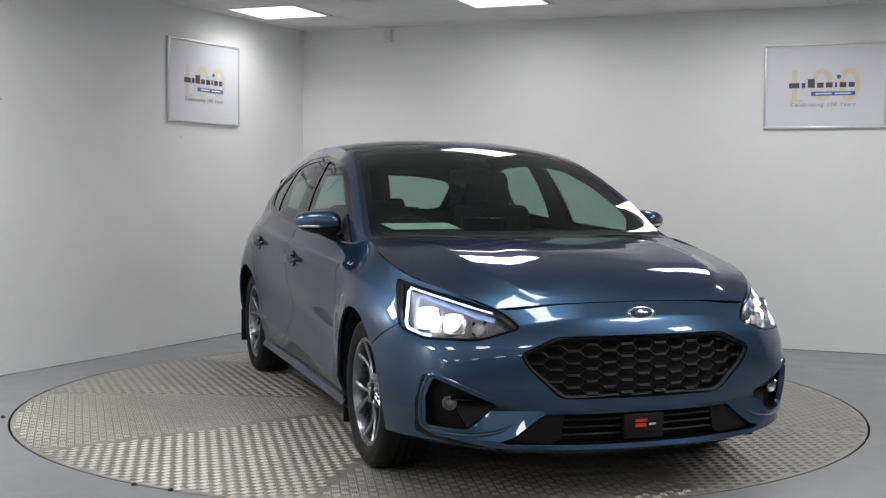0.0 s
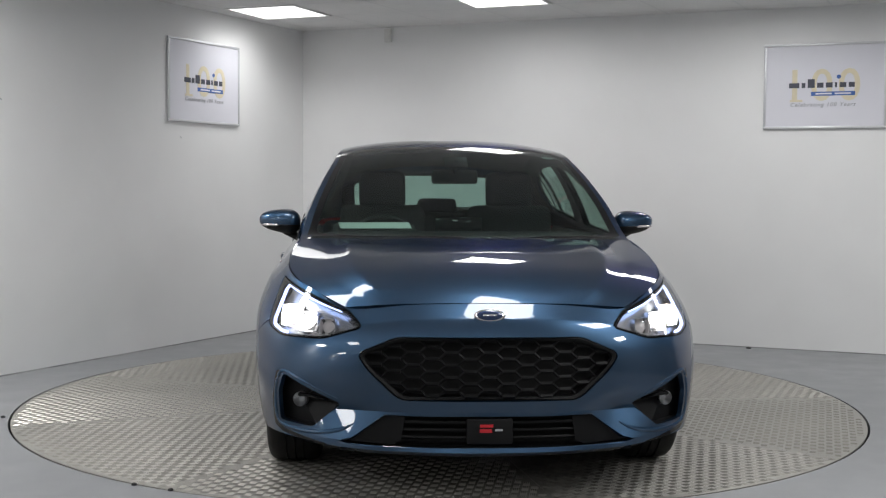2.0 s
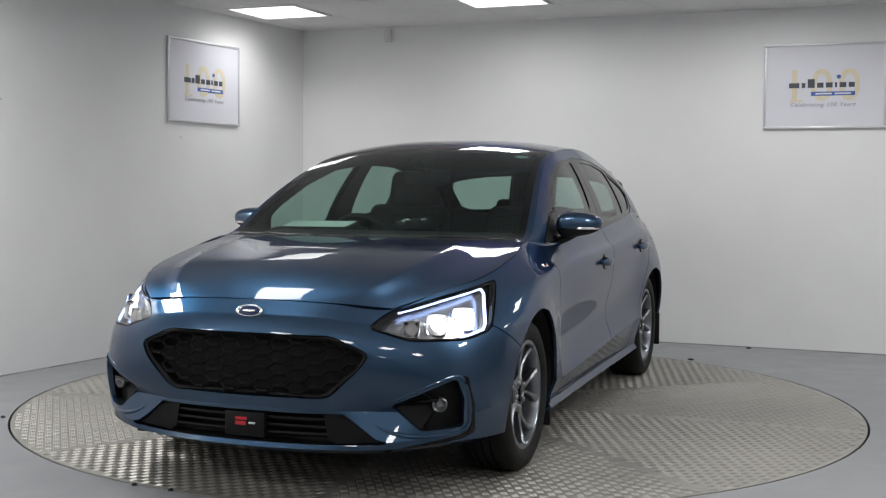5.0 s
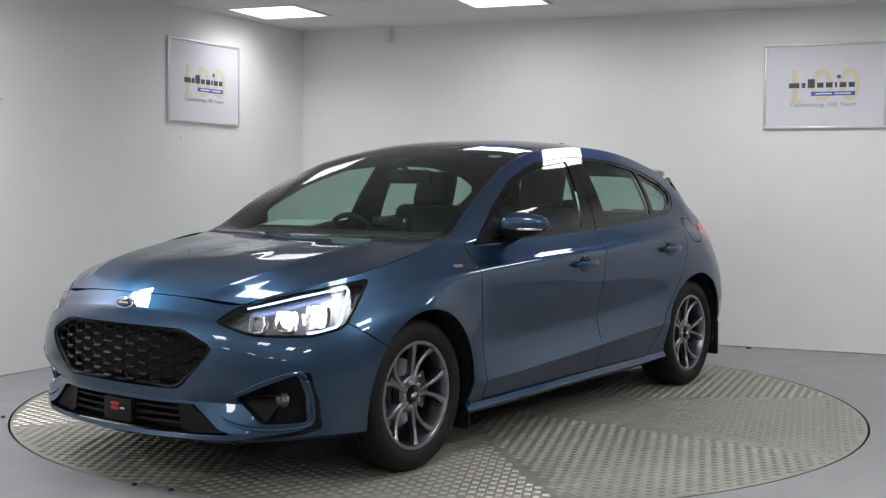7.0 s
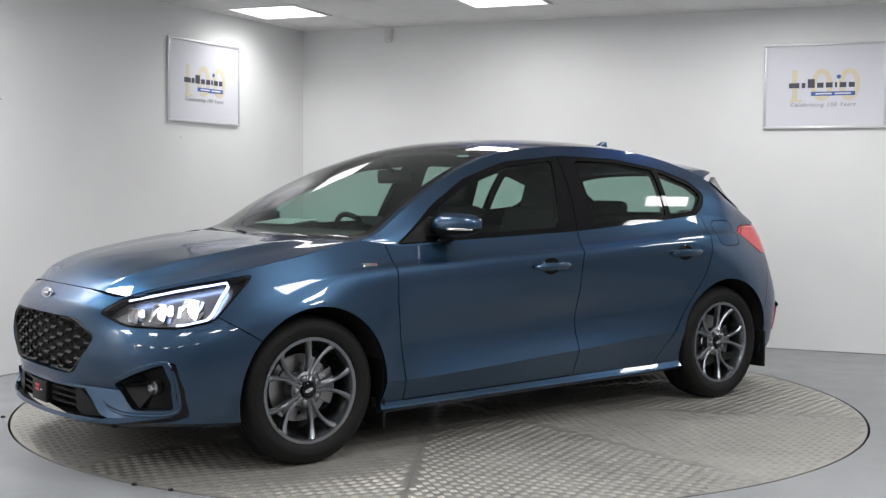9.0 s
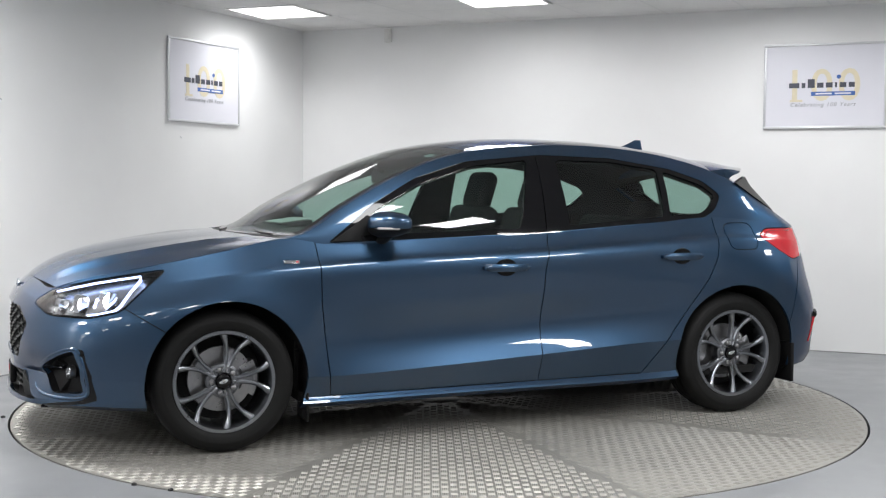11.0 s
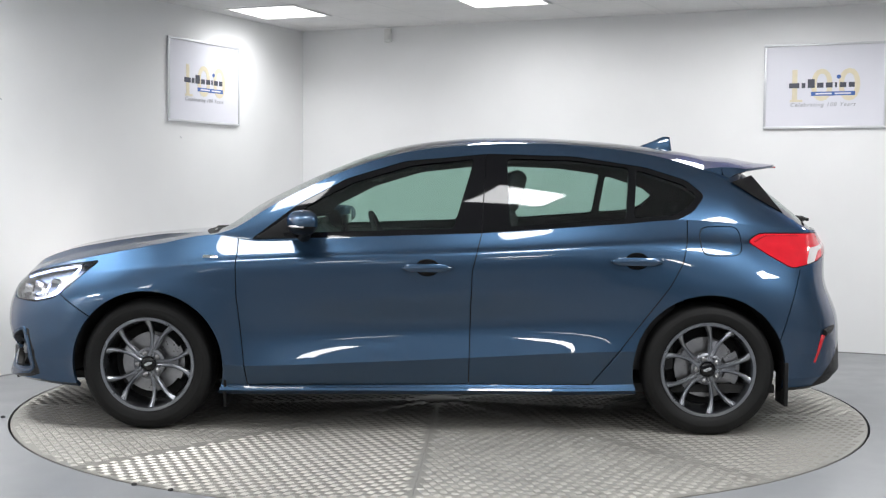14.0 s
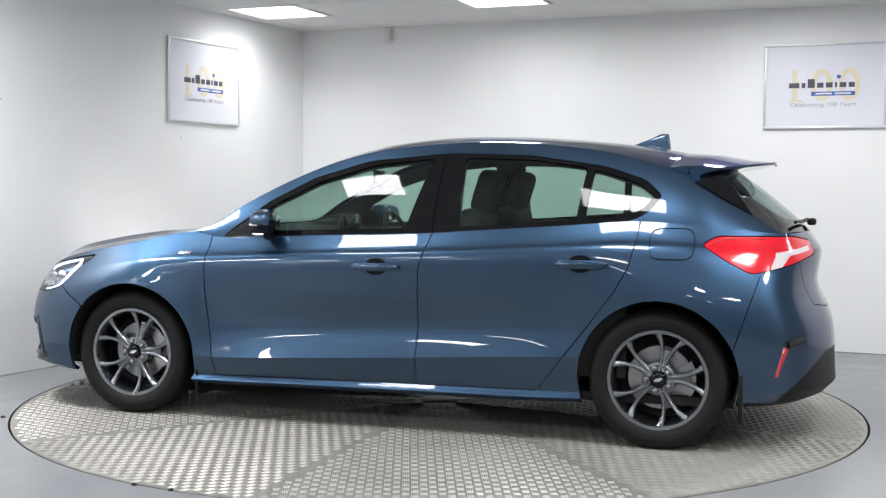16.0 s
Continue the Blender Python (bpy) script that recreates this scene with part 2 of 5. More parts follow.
# ---- framed posters ----
def poster(m, side=False):
    """Origin at the middle of the picture; x to the right, y up, z out of the wall."""
    w, h = 0.425, 0.308
    top = empty("framed_poster", "white printed poster in a slim aluminium snap frame on the wall", "poster", m, group="wall posters")
    mesh_object("print", [(-w, -h, 0.012), (w, -h, 0.012), (w, h, 0.012), (-w, h, 0.012)], [(0, 1, 2, 3)], PAPER, top)
    f = 0.019
    for lo, hi in (((-w, -h, 0), (w, -h + f, 0.018)), ((-w, h - f, 0), (w, h, 0.018)),
                   ((-w, -h + f, 0), (-w + f, h - f, 0.018)), ((w - f, -h + f, 0), (w, h - f, 0.018))):
        part("frame_bar", box(lo, hi, 0.005), ALU, top)
    z = 0.0135
    words("100", 0.325, GOLD, Matrix.Translation((0.010, 0.008, z - 0.0005)), top, "numeral", bold=0.002, spacing=1.16)
    part("numeral_foot", box((-0.238, -0.112, 0.0125), (-0.150, -0.097, z), 0.0003), GOLD, top, smooth=False)
    x = -0.246
    for wide, tall in ((.072, .046), (.026, .046), (.048, .080), (.044, .046), (.046, .046), (.015, .046), (.046, .046), (.040, .046)):
        part("logo_bar", box((x, -0.012, 0.0125), (x + wide, -0.012 + tall * .78, z + 0.0013), 0.0005), NAVY, top, smooth=False)
        x += wide + 0.0165
    part("blue_bar", box((-0.092, -0.070, 0.0125), (0.211, -0.041, 0.0150)), BLUE, top, smooth=False)
    for lo, hi in ((-0.060, 0.052), (0.072, 0.182)):
        part("logo_bar", box((lo, -0.061, 0.013), (hi, -0.050, 0.0158)), PAPER, top, smooth=False)
    words("Celebrating 100 Years", 0.041, GREYP, Matrix.Translation((-0.008, -0.137, z)), top, "letter", shear=0.25, spacing=1.2)
    bm = bmesh.new()
    bmesh.ops.create_circle(bm, cap_ends=True, radius=0.015, segments=20)
    bmesh.ops.translate(bm, verts=bm.verts, vec=(0.098, 0.064, z + 0.001))
    part("blue_dot", bm, BLUE, top)
    return top


def on_wall(p, right, z, out=0.0):
    n = right.cross(Vector((0, 0, 1)))
    mat = Matrix((right, Vector((0, 0, 1)), n)).transposed().to_4x4()
    return Matrix.Translation(Vector((p.x, p.y, z)) + n * out) @ mat


first_poster = poster(on_wall(CORNER + DOWN * 1.345, -DOWN, 1.955, 0.002))
copy_thing(first_poster, on_wall(CORNER + ALONG * 4.272, ALONG, 1.928, 0.002))

# sensor box under the ceiling
sens = empty("wall_sensor", "small white plastic sensor box high on the wall", "sensor",
             on_wall(CORNER + ALONG * 0.81, ALONG, 2.43))
part("housing", box((-0.03, -0.055, 0), (0.03, 0.055, 0.035), 0.008), WHITEP, sens)
part("lens", box((-0.016, -0.035, 0.03), (0.016, 0.01, 0.042), 0.005), WHITEP, sens)

# thin dark joint where the walls meet the floor
JOINT = material("dirty_joint", (0.36, 0.36, 0.36), 0.8, vary=0.5, scale=4)
for nm, a, b, inward in (("trim_back", CORNER, B_END, -OUT_BACK), ("trim_side", CORNER, S_END, -OUT_SIDE)):
    o = inward * 0.002
    q = [a + o, b + o]
    vs = [(q[0].x, q[0].y, 0), (q[1].x, q[1].y, 0), (q[1].x, q[1].y, 0.007), (q[0].x, q[0].y, 0.007)]
    r0, r1 = (q[0] - o), (q[1] - o)
    vs += [(r1.x, r1.y, 0.007), (r0.x, r0.y, 0.007)]
    tagged(mesh_object(nm, vs, [(0, 1, 2, 3), (3, 2, 4, 5)], JOINT), "thin dark joint between wall and floor", "trim", kind="structure")

# small dark bolts and bits of debris round the turntable's edge
for x, y, r in ((-1.205, -1.925, .011), (-1.042, -2.005, .011), (1.735, 1.55, .022), (-2.215, -.60, .012), (2.292, 2.148, .020)):
    bm = bmesh.new()
    add_lathe(bm, [(0.0, r), (0.006, r * .95), (0.009, r * .6), (0.010, 0.0005)], 12, "z")
    ob = part("floor_bolt", bm, GAP)
    ob.location = (x, y, 0)
    tagged(ob, "small dark bolt head beside the turntable", "bolt", group="floor bolts")

# small dark scuffs on the side wall
for v_, z_, w_, h_ in ((1.615, 1.535, .003, .008), (3.30, 1.70, .003, .006)):
    sc = part("scuff_mark", box((-w_, -h_, 0), (w_, h_, .0015), .0005, Matrix.Rotation(.5, 4, "Z")), GREYP)
    sc.matrix_world = on_wall(CORNER + DOWN * v_, -DOWN, z_, 0.0005)
    tagged(sc, "small dark scuff on the white wall", "mark", group="wall scuffs")


# ---- turntable: wedge plates of tread sheet round the centre ----
turntable = empty("turntable", "round turntable of worn aluminium tread plate set flush in the floor", "turntable")
disc = bmesh.new()
add_lathe(disc, [(-0.06, RT - 0.01), (-0.008, RT), (-0.006, RT - 0.003), (-0.006, 0.001)], 160, "z")
part("base_disc", disc, GAP, turntable)
WEDGES, FIRST = 9, 48.4
CELL = 0.036
for k in range(WEDGES):
    a0, a1 = radians(FIRST + 360 / WEDGES * k), radians(FIRST + 360 / WEDGES * (k + 1))
    am = (a0 + a1) / 2
    bm = bmesh.new()
    gap = 0.0006
    off = Vector((cos(am), sin(am), 0)) * gap / sin((a1 - a0) / 2)
    arc = [Vector((cos(a) * RT, sin(a) * RT, 0)) for a in np.linspace(a0 + gap / RT, a1 - gap / RT, 20)]
    topv = [bm.verts.new(off)] + [bm.verts.new(p) for p in arc]
    lowv = [bm.verts.new(off + Vector((0, 0, -.006)))] + [bm.verts.new(p + Vector((0, 0, -.006))) for p in arc]
    bm.faces.new(topv)
    for i in range(len(topv)):
        j = (i + 1) % len(topv)
        bm.faces.new((topv[i], lowv[i], lowv[j], topv[j]))
    plate_ = part("plate", bm, PLATE, turntable, smooth=False)
    # raised bars, in a chequer of four-bar cells that alternate in direction
    ii, jj = np.meshgrid(np.arange(0, 64), np.arange(-40, 40), indexing="ij")
    cx, cy_ = (ii.ravel() + 0.5) * CELL, jj.ravel() * CELL
    r_, ang_ = np.hypot(cx, cy_), np.arctan2(cy_, cx)
    ok = (r_ < RT - .024) & (np.abs(ang_) < (a1 - a0) / 2 - 0.024 / np.maximum(r_, .05)) & (r_ > .08)
    cx, cy_, odd = cx[ok], cy_[ok], ((ii + jj).ravel()[ok] % 2).astype(bool)
    L, W, H = 0.0145, 0.0026, 0.0019
    bar = np.array([(-L, -W, 0), (L, -W, 0), (L, W, 0), (-L, W, 0), (-L * .82, 0, H), (L * .82, 0, H)])
    quad = np.array([(0, 1, 5, 4), (2, 3, 4, 5)])
    tri_ = np.array([(1, 2, 5), (3, 0, 4)])
    allv = []
    for o in (-.0117, -.0039, .0039, .0117):
        bx_, by_ = bar[:, 0], bar[:, 1] + o
        vx = np.where(odd[:, None], -by_[None], bx_[None]) + cx[:, None]
        vy = np.where(odd[:, None], bx_[None], by_[None]) + cy_[:, None]
        vz = np.broadcast_to(bar[:, 2][None], vx.shape)
        allv.append(np.stack([cos(am) * vx - sin(am) * vy, sin(am) * vx + cos(am) * vy, vz], 2).reshape(-1, 3))
    allv = np.concatenate(allv)
    nb = len(allv) // 6
    base = (np.arange(nb) * 6)[:, None, None]
    faces = (quad[None] + base).reshape(-1, 4).tolist() + (tri_[None] + base).reshape(-1, 3).tolist()
    tread = mesh_object("tread", allv.tolist(), faces, PLATE, plate_)
    tagged(tread, "raised tread bars", kind="stuff")
bm = bmesh.new()
add_lathe(bm, [(-.004, .11), (.001, .11), (.002, .108), (.002, .001)], 40, "z")
part("centre_plate", bm, PLATE, turntable)


# =====================================================================
# the car: x forward, y to its left, z up; origin between the axles on the ground
# =====================================================================
CAR_BLUE = bpy.data.materials.new("metallic_blue_paint")
CAR_BLUE.use_nodes = True
_nt = CAR_BLUE.node_tree
_b = _nt.nodes["Principled BSDF"]
_b.inputs["Metallic"].default_value = 0.94
_b.inputs["Roughness"].default_value = 0.38
_b.inputs["Specular Tint"].default_value = (0.12, 0.22, 0.34, 1)
_b.inputs["Coat Weight"].default_value = 1.0
_b.inputs["Coat Roughness"].default_value = 0.015
_co = _nt.nodes.new("ShaderNodeTexCoord")
_fl = _nt.nodes.new("ShaderNodeTexVoronoi")
_fl.inputs["Scale"].default_value = 1600
_nt.links.new(_co.outputs["Object"], _fl.inputs["Vector"])
_mx = _nt.nodes.new("ShaderNodeMix")
_mx.data_type = "RGBA"
_mx.inputs[6].default_value = (0.0200, 0.0465, 0.086, 1)
_mx.inputs[7].default_value = (0.044, 0.092, 0.166, 1)
_nt.links.new(_fl.outputs["Color"], _mx.inputs[0])
_nt.links.new(_mx.outputs[2], _b.inputs["Base Color"])

BLACK_GLOSS = material("gloss_black_plastic", (0.004, 0.004, 0.005), 0.05, spec=0.30, rough_vary=0.02)
BLACK_TRIM = material("black_plastic", (0.007, 0.007, 0.0075), 0.5, spec=0.2, vary=0.15, scale=40, bump=0.1, bump_scale=500)
SHELL = material("dark_inner_shell", (0.006, 0.006, 0.006), 0.9)
RUBBER = material("tyre_rubber", (0.0065, 0.0065, 0.0065), 0.62, spec=0.25, vary=0.2, scale=20, bump=0.1, bump_scale=300, rough_vary=0.08)
ALLOY = material("grey_alloy", (0.26, 0.272, 0.295), 0.30, metal=1.0, vary=0.06, scale=30, rough_vary=0.05)
DARK_ALLOY = material("dark_alloy", (0.17, 0.175, 0.19), 0.4, metal=1.0, vary=0.1, scale=30)
STEEL = material("brake_steel", (0.33, 0.33, 0.34), 0.35, metal=1.0, vary=0.1, scale=60, rough_vary=0.1)
CHROME = material("chrome", (0.78, 0.79, 0.80), 0.08, metal=1.0)
FABRIC = material("dark_seat_fabric", (0.018, 0.018, 0.020), 0.85, vary=0.2, scale=120, bump=0.3, bump_scale=700)
DASH = material("dark_dashboard_plastic", (0.014, 0.014, 0.015), 0.6, vary=0.1, scale=60, bump=0.15, bump_scale=500)
PAPER_W = material("white_paper", (0.78, 0.80, 0.78), 0.7, vary=0.02)
RED_LENS = material("red_lamp_lens", (0.60, 0.010, 0.022), 0.15, coat=0.25, spec=0.3, vary=0.10, scale=18)
RED_DARK = material("red_reflector", (0.42, 0.008, 0.015), 0.2, coat=1.0)
WHITE_LENS = material("pale_lamp_lens", (0.62, 0.58, 0.58), 0.12, coat=1.0)
BADGE_RED = material("red_badge", (0.55, 0.02, 0.03), 0.3)
BADGE_BLUE = material("dark_blue_badge", (0.012, 0.03, 0.10), 0.2, coat=1.0)
CAR_GLASS = glass("green_tinted_glass", (0.56, 0.72, 0.66))
DARK_GLASS = glass("dark_tinted_glass", (0.54, 0.69, 0.64))
LAMP_GREY = material("silver_lamp_tray", (0.36, 0.36, 0.37), 0.25, metal=0.9, vary=0.1, scale=40)
LENS = glass("clear_lamp_cover", (0.95, 0.96, 0.97))
BEAM_SOFT = glow("headlamp_side_beam", (1.0, 0.96, 0.92), 2.5)
BEAM = glow("headlamp_beam", (1.0, 0.95, 0.88), 50.0)
DRL = glow("daytime_strip", (0.40, 0.55, 1.0), 2.4)

car = empty("car", "metallic blue five-door hatchback with lit headlights, parked on the turntable", "car")


# ---- smooth curves and surfaces ----
def spline(ctrl, at):
    """Cubic curve through control points (n, k), at parameters 0..n-1, chord-spaced tangents."""
    ctrl = np.asarray(ctrl, float)
    n = len(ctrl)
    d = np.linalg.norm(np.diff(ctrl, axis=0), axis=1) ** 0.7 + 1e-9
    tan = np.zeros_like(ctrl)
    for i in range(1, n - 1):
        a, b = d[i - 1], d[i]
        tan[i] = ((ctrl[i] - ctrl[i - 1]) / a * b + (ctrl[i + 1] - ctrl[i]) / b * a) / (a + b)
    tan[0] = 1.5 * (ctrl[1] - ctrl[0]) / d[0] - 0.5 * tan[1]
    tan[-1] = 1.5 * (ctrl[-1] - ctrl[-2]) / d[-1] - 0.5 * tan[-2]
    at = np.clip(np.asarray(at, float), 0, n - 1 - 1e-9)
    k = at.astype(int)
    u = (at - k)[:, None]
    h = d[k][:, None]
    p0, p1, m0, m1 = ctrl[k], ctrl[k + 1], tan[k] * h, tan[k + 1] * h
    return (2 * u**3 - 3 * u**2 + 1) * p0 + (u**3 - 2 * u**2 + u) * m0 + (3 * u**2 - 2 * u**3) * p1 + (u**3 - u**2) * m1


def even(ctrl, step):
    """Parameters along a curve, evenly spaced by length."""
    n = len(ctrl)
    t = np.linspace(0, n - 1, n * 60)
    p = spline(ctrl, t)
    s = np.concatenate([[0], np.cumsum(np.linalg.norm(np.diff(p, axis=0), axis=1))])
    return np.interp(np.linspace(0, s[-1], int(s[-1] / step) + 2), s, t)


def grid_surface(G, A=None, flat_start=False, flat_end=False):
    """Grid of points (rows, cols, 3) to vertices, normals, extra values and triangles. Rows go up, columns along."""
    r, c, _ = G.shape
    du, dv = np.gradient(G, axis=1), np.gradient(G, axis=0)
    Nn = np.cross(dv, du)
    ln = np.linalg.norm(Nn, axis=2, keepdims=True)
    Nn = Nn / np.maximum(ln, 1e-12)
    if flat_start:
        Nn[:, 0, 1] = 0
    if flat_end:
        Nn[:, -1, 1] = 0
    Nn /= np.maximum(np.linalg.norm(Nn, axis=2, keepdims=True), 1e-12)
    i = np.arange(r * c).reshape(r, c)
    a, b, d, e = i[:-1, :-1].ravel(), i[:-1, 1:].ravel(), i[1:, 1:].ravel(), i[1:, :-1].ravel()
    T = np.concatenate([np.stack([a, b, d], 1), np.stack([a, d, e], 1)])
    A = np.zeros((r * c, 2)) if A is None else A.reshape(-1, 2)
    return [G.reshape(-1, 3), Nn.reshape(-1, 3), A, T]


def join(parts):
    V, Nn, A, T, k = [], [], [], [], 0
    for v, n, a, t in parts:
        V.append(v), Nn.append(n), A.append(a), T.append(t + k)
        k += len(v)
    return [np.concatenate(x) for x in (V, Nn, A, T)]


def cut(S, fn):
    """Split triangles along fn = 0, so that regions get clean edges."""
    V, Nn, A, T = S
    f = np.array(fn(V, A), float)
    f[np.abs(f) < 1e-6] = 1e-6
    pos = f > 0
    cnt = pos[T].sum(1)
    mixed = (cnt == 1) | (cnt == 2)
    if not mixed.any():
        return S
    nv, nn, na, made = [], [], [], {}
    base = len(V)

    def mid(a, b):
        key = (a, b) if a < b else (b, a)
        if key not in made:
            w = f[a] / (f[a] - f[b])
            made[key] = base + len(nv)
            nv.append(V[a] + (V[b] - V[a]) * w)
            n = Nn[a] + (Nn[b] - Nn[a]) * w
            nn.append(n / max(np.linalg.norm(n), 1e-9))
            na.append(A[a] + (A[b] - A[a]) * w)
        return made[key]

    out = []
    for a, b, c in T[mixed]:
        if pos[b] != pos[a] and pos[b] != pos[c]:
            a, b, c = b, c, a
        elif pos[c] != pos[a] and pos[c] != pos[b]:
            a, b, c = c, a, b
        ab, ac = mid(a, b), mid(a, c)
        out += [(a, ab, ac), (ab, b, c), (ab, c, ac)]
    return [np.concatenate([V, nv]), np.concatenate([Nn, nn]), np.concatenate([A, na]), np.concatenate([T[~mixed], np.array(out)])]


def poly_dist(px, pz, poly):
    """Signed distance to a closed outline, negative inside."""
    poly = np.asarray(poly, float)
    best = np.full(px.shape, 1e9)
    inside = np.zeros(px.shape, bool)
    for (x0, z0), (x1, z1) in zip(poly, np.roll(poly, -1, axis=0)):
        ex, ez = x1 - x0, z1 - z0
        t = np.clip(((px - x0) * ex + (pz - z0) * ez) / (ex * ex + ez * ez + 1e-12), 0, 1)
        best = np.minimum(best, np.hypot(px - x0 - t * ex, pz - z0 - t * ez))
        hit = ((z0 > pz) != (z1 > pz)) & (px < (x1 - x0) * (pz - z0) / (z1 - z0 + 1e-12) + x0)
        inside ^= hit
    return np.where(inside, -best, best)


def rounded(poly, r, n=5):
    """An outline with its corners rounded."""
    out = []
    m = len(poly)
    for i in range(m):
        p, a, b = (np.array(poly[k % m], float) for k in (i, i - 1, i + 1))
        la, lb = np.linalg.norm(a - p), np.linalg.norm(b - p)
        k = min(r, la * 0.45, lb * 0.45)
        p0, p1 = p + (a - p) / la * k, p + (b - p) / lb * k
        for j in range(n):
            t = j / (n - 1)
            out.append(tuple((1 - t) ** 2 * p0 + 2 * t * (1 - t) * p + t * t * p1))
    return out


def panel(name, S, mask, mat, parent, thick=0.01, sides=(1, -1), label="", shift=0.0, rim=True, merge=False):
    """A piece of a surface as an object of its own, with folded edges; once for each side of the car, or both sides in one."""
    V, Nn, A, T = S
    T0 = T[mask]
    if len(T0) == 0:
        return []
    obs = []
    bundles = []
    for side in sides:
        used, inv = np.unique(T0, return_inverse=True)
        v, n, t = V[used].copy(), Nn[used].copy(), inv.reshape(-1, 3).copy()
        v -= n * shift
        if side < 0:
            v[:, 1] *= -1
            n[:, 1] *= -1
        fn = np.cross(v[t[:, 1]] - v[t[:, 0]], v[t[:, 2]] - v[t[:, 0]])
        flip = (fn * n[t].sum(1)).sum(1) < 0
        t[flip] = t[flip][:, ::-1]
        ok = np.linalg.norm(fn, axis=1) > 1e-11
        t = t[ok]
        if rim and thick:
            count = {}
            for tri in t:
                for k in range(3):
                    a, b = int(tri[k]), int(tri[(k + 1) % 3])
                    if (b, a) in count:
                        del count[(b, a)]
                    else:
                        count[(a, b)] = 1
            ev, en, et = [], [], []
            k0 = len(v)
            for a, b in count:
                if abs(v[a][1]) < 1e-4 and abs(v[b][1]) < 1e-4:
                    continue
                e = v[b] - v[a]
                out = np.cross(e, n[a])
                ln = np.linalg.norm(out)
                if ln < 1e-9:
                    continue
                out /= ln
                k = k0 + len(ev)
                ev += [v[a], v[b], v[b] - n[b] * thick, v[a] - n[a] * thick]
                en += [out] * 4
                et += [(k, k + 2, k + 1), (k, k + 3, k + 2)]
            if ev:
                v, n, t = np.concatenate([v, ev]), np.concatenate([n, en]), np.concatenate([t, et])
        bundles.append((v, n, t))
    if merge and len(bundles) > 1:
        k = len(bundles[0][0])
        bundles = [(np.concatenate([b[0] for b in bundles]), np.concatenate([b[1] for b in bundles]),
                    np.concatenate([bundles[0][2], bundles[1][2] + k]))]
    for v, n, t in bundles:
        me = bpy.data.meshes.new(name)
        me.from_pydata(v.tolist(), [], t.tolist())
        me.polygons.foreach_set("use_smooth", [True] * len(me.polygons))
        me.update()
        me.normals_split_custom_set_from_vertices([tuple(x) for x in n])
        me.materials.append(mat)
        ob = new(name, me)
        ob.parent = parent
        if label:
            tagged(ob, label)
        obs.append(ob)
    return obs


# ---- feature lines of the lower body, from the nose round the side to the tail ----
BELT = [(2.115, 0, .752), (2.0926, .28, .7453), (2.035, .53, .728), (1.90, .645, .778), (1.68, .752, .824), (1.35, .785, .888),
        (1.05, .762, .944), (.86, .788, .918), (.35, .806, .938), (-.25, .807, .960), (-.85, .798, 1.003), (-1.24, .778, 1.033),
        (-1.58, .76, 1.01), (-1.87, .655, .985), (-1.97, .38, .985), (-2.0, 0, .985)]
SHOULDER = [(2.175, 0, .70), (2.153, .28, .695), (2.087, .53, .67), (1.965, .68, .69), (1.72, .805, .735), (1.35, .872, .785),
            (1.05, .874, .812), (.86, .870, .825), (.35, .874, .85), (-.25, .876, .872), (-.85, .873, .905), (-1.24, .862, .925),
            (-1.58, .822, .915), (-1.86, .72, .90), (-2.02, .40, .90), (-2.055, 0, .90)]
UPPER = [(2.212, 0, .62), (2.193, .28, .62), (2.13, .53, .585), (2.0, .722, .59), (1.76, .858, .63), (1.35, .914, .69),
         (1.02, .888, .69), (.86, .880, .68), (.35, .880, .68), (-.25, .882, .70), (-.85, .888, .73), (-1.30, .908, .745),
         (-1.62, .893, .72), (-1.86, .797, .72), (-2.01, .45, .74), (-2.04, 0, .74)]
MIDDLE = [(2.22, 0, .48), (2.203, .28, .475), (2.14, .53, .455), (2.01, .748, .46), (1.78, .874, .49), (1.35, .921, .53),
          (1.0, .893, .52), (.86, .868, .49), (.35, .847, .49), (-.25, .847, .515), (-.85, .870, .545), (-1.30, .914, .56),
          (-1.64, .908, .55), (-1.90, .815, .54), (-2.08, .45, .55), (-2.115, 0, .55)]
CREASE = [(2.205, 0, .36), (2.188, .28, .358), (2.088, .53, .352), (1.99, .756, .35), (1.77, .870, .345), (1.35, .914, .34),
          (1.0, .888, .325), (.86, .887, .322), (.35, .888, .342), (-.25, .888, .373), (-.85, .891, .405), (-1.30, .908, .41),
          (-1.65, .900, .40), (-1.91, .800, .40), (-2.09, .45, .40), (-2.125, 0, .40)]
SILL_TOP = [(2.214, 0, .235), (2.197, .28, .238), (2.138, .53, .245), (1.98, .745, .255), (1.76, .858, .26), (1.35, .89, .25),
            (1.0, .850, .225), (.86, .847, .225), (.35, .843, .23), (-.25, .841, .235), (-.85, .847, .24), (-1.30, .88, .26),
            (-1.65, .88, .28), (-1.92, .765, .28), (-2.10, .44, .28), (-2.13, 0, .28)]
SILL_LIP = [(2.222, 0, .212), (2.205, .28, .215), (2.138, .53, .220), (1.99, .74, .235), (1.76, .85, .228), (1.35, .88, .215),
            (1.0, .870, .200), (.86, .869, .200), (.35, .866, .204), (-.25, .865, .208), (-.85, .868, .212), (-1.30, .88, .23),
            (-1.65, .87, .235), (-1.90, .75, .235), (-2.06, .43, .235), (-2.09, 0, .235)]
BOTTOM = [(x * 0.978, y * 0.965, z - 0.022) for x, y, z in SILL_LIP]
us_par = even(SHOULDER, 0.019)


def line(ctrl):
    return spline(ctrl, us_par)


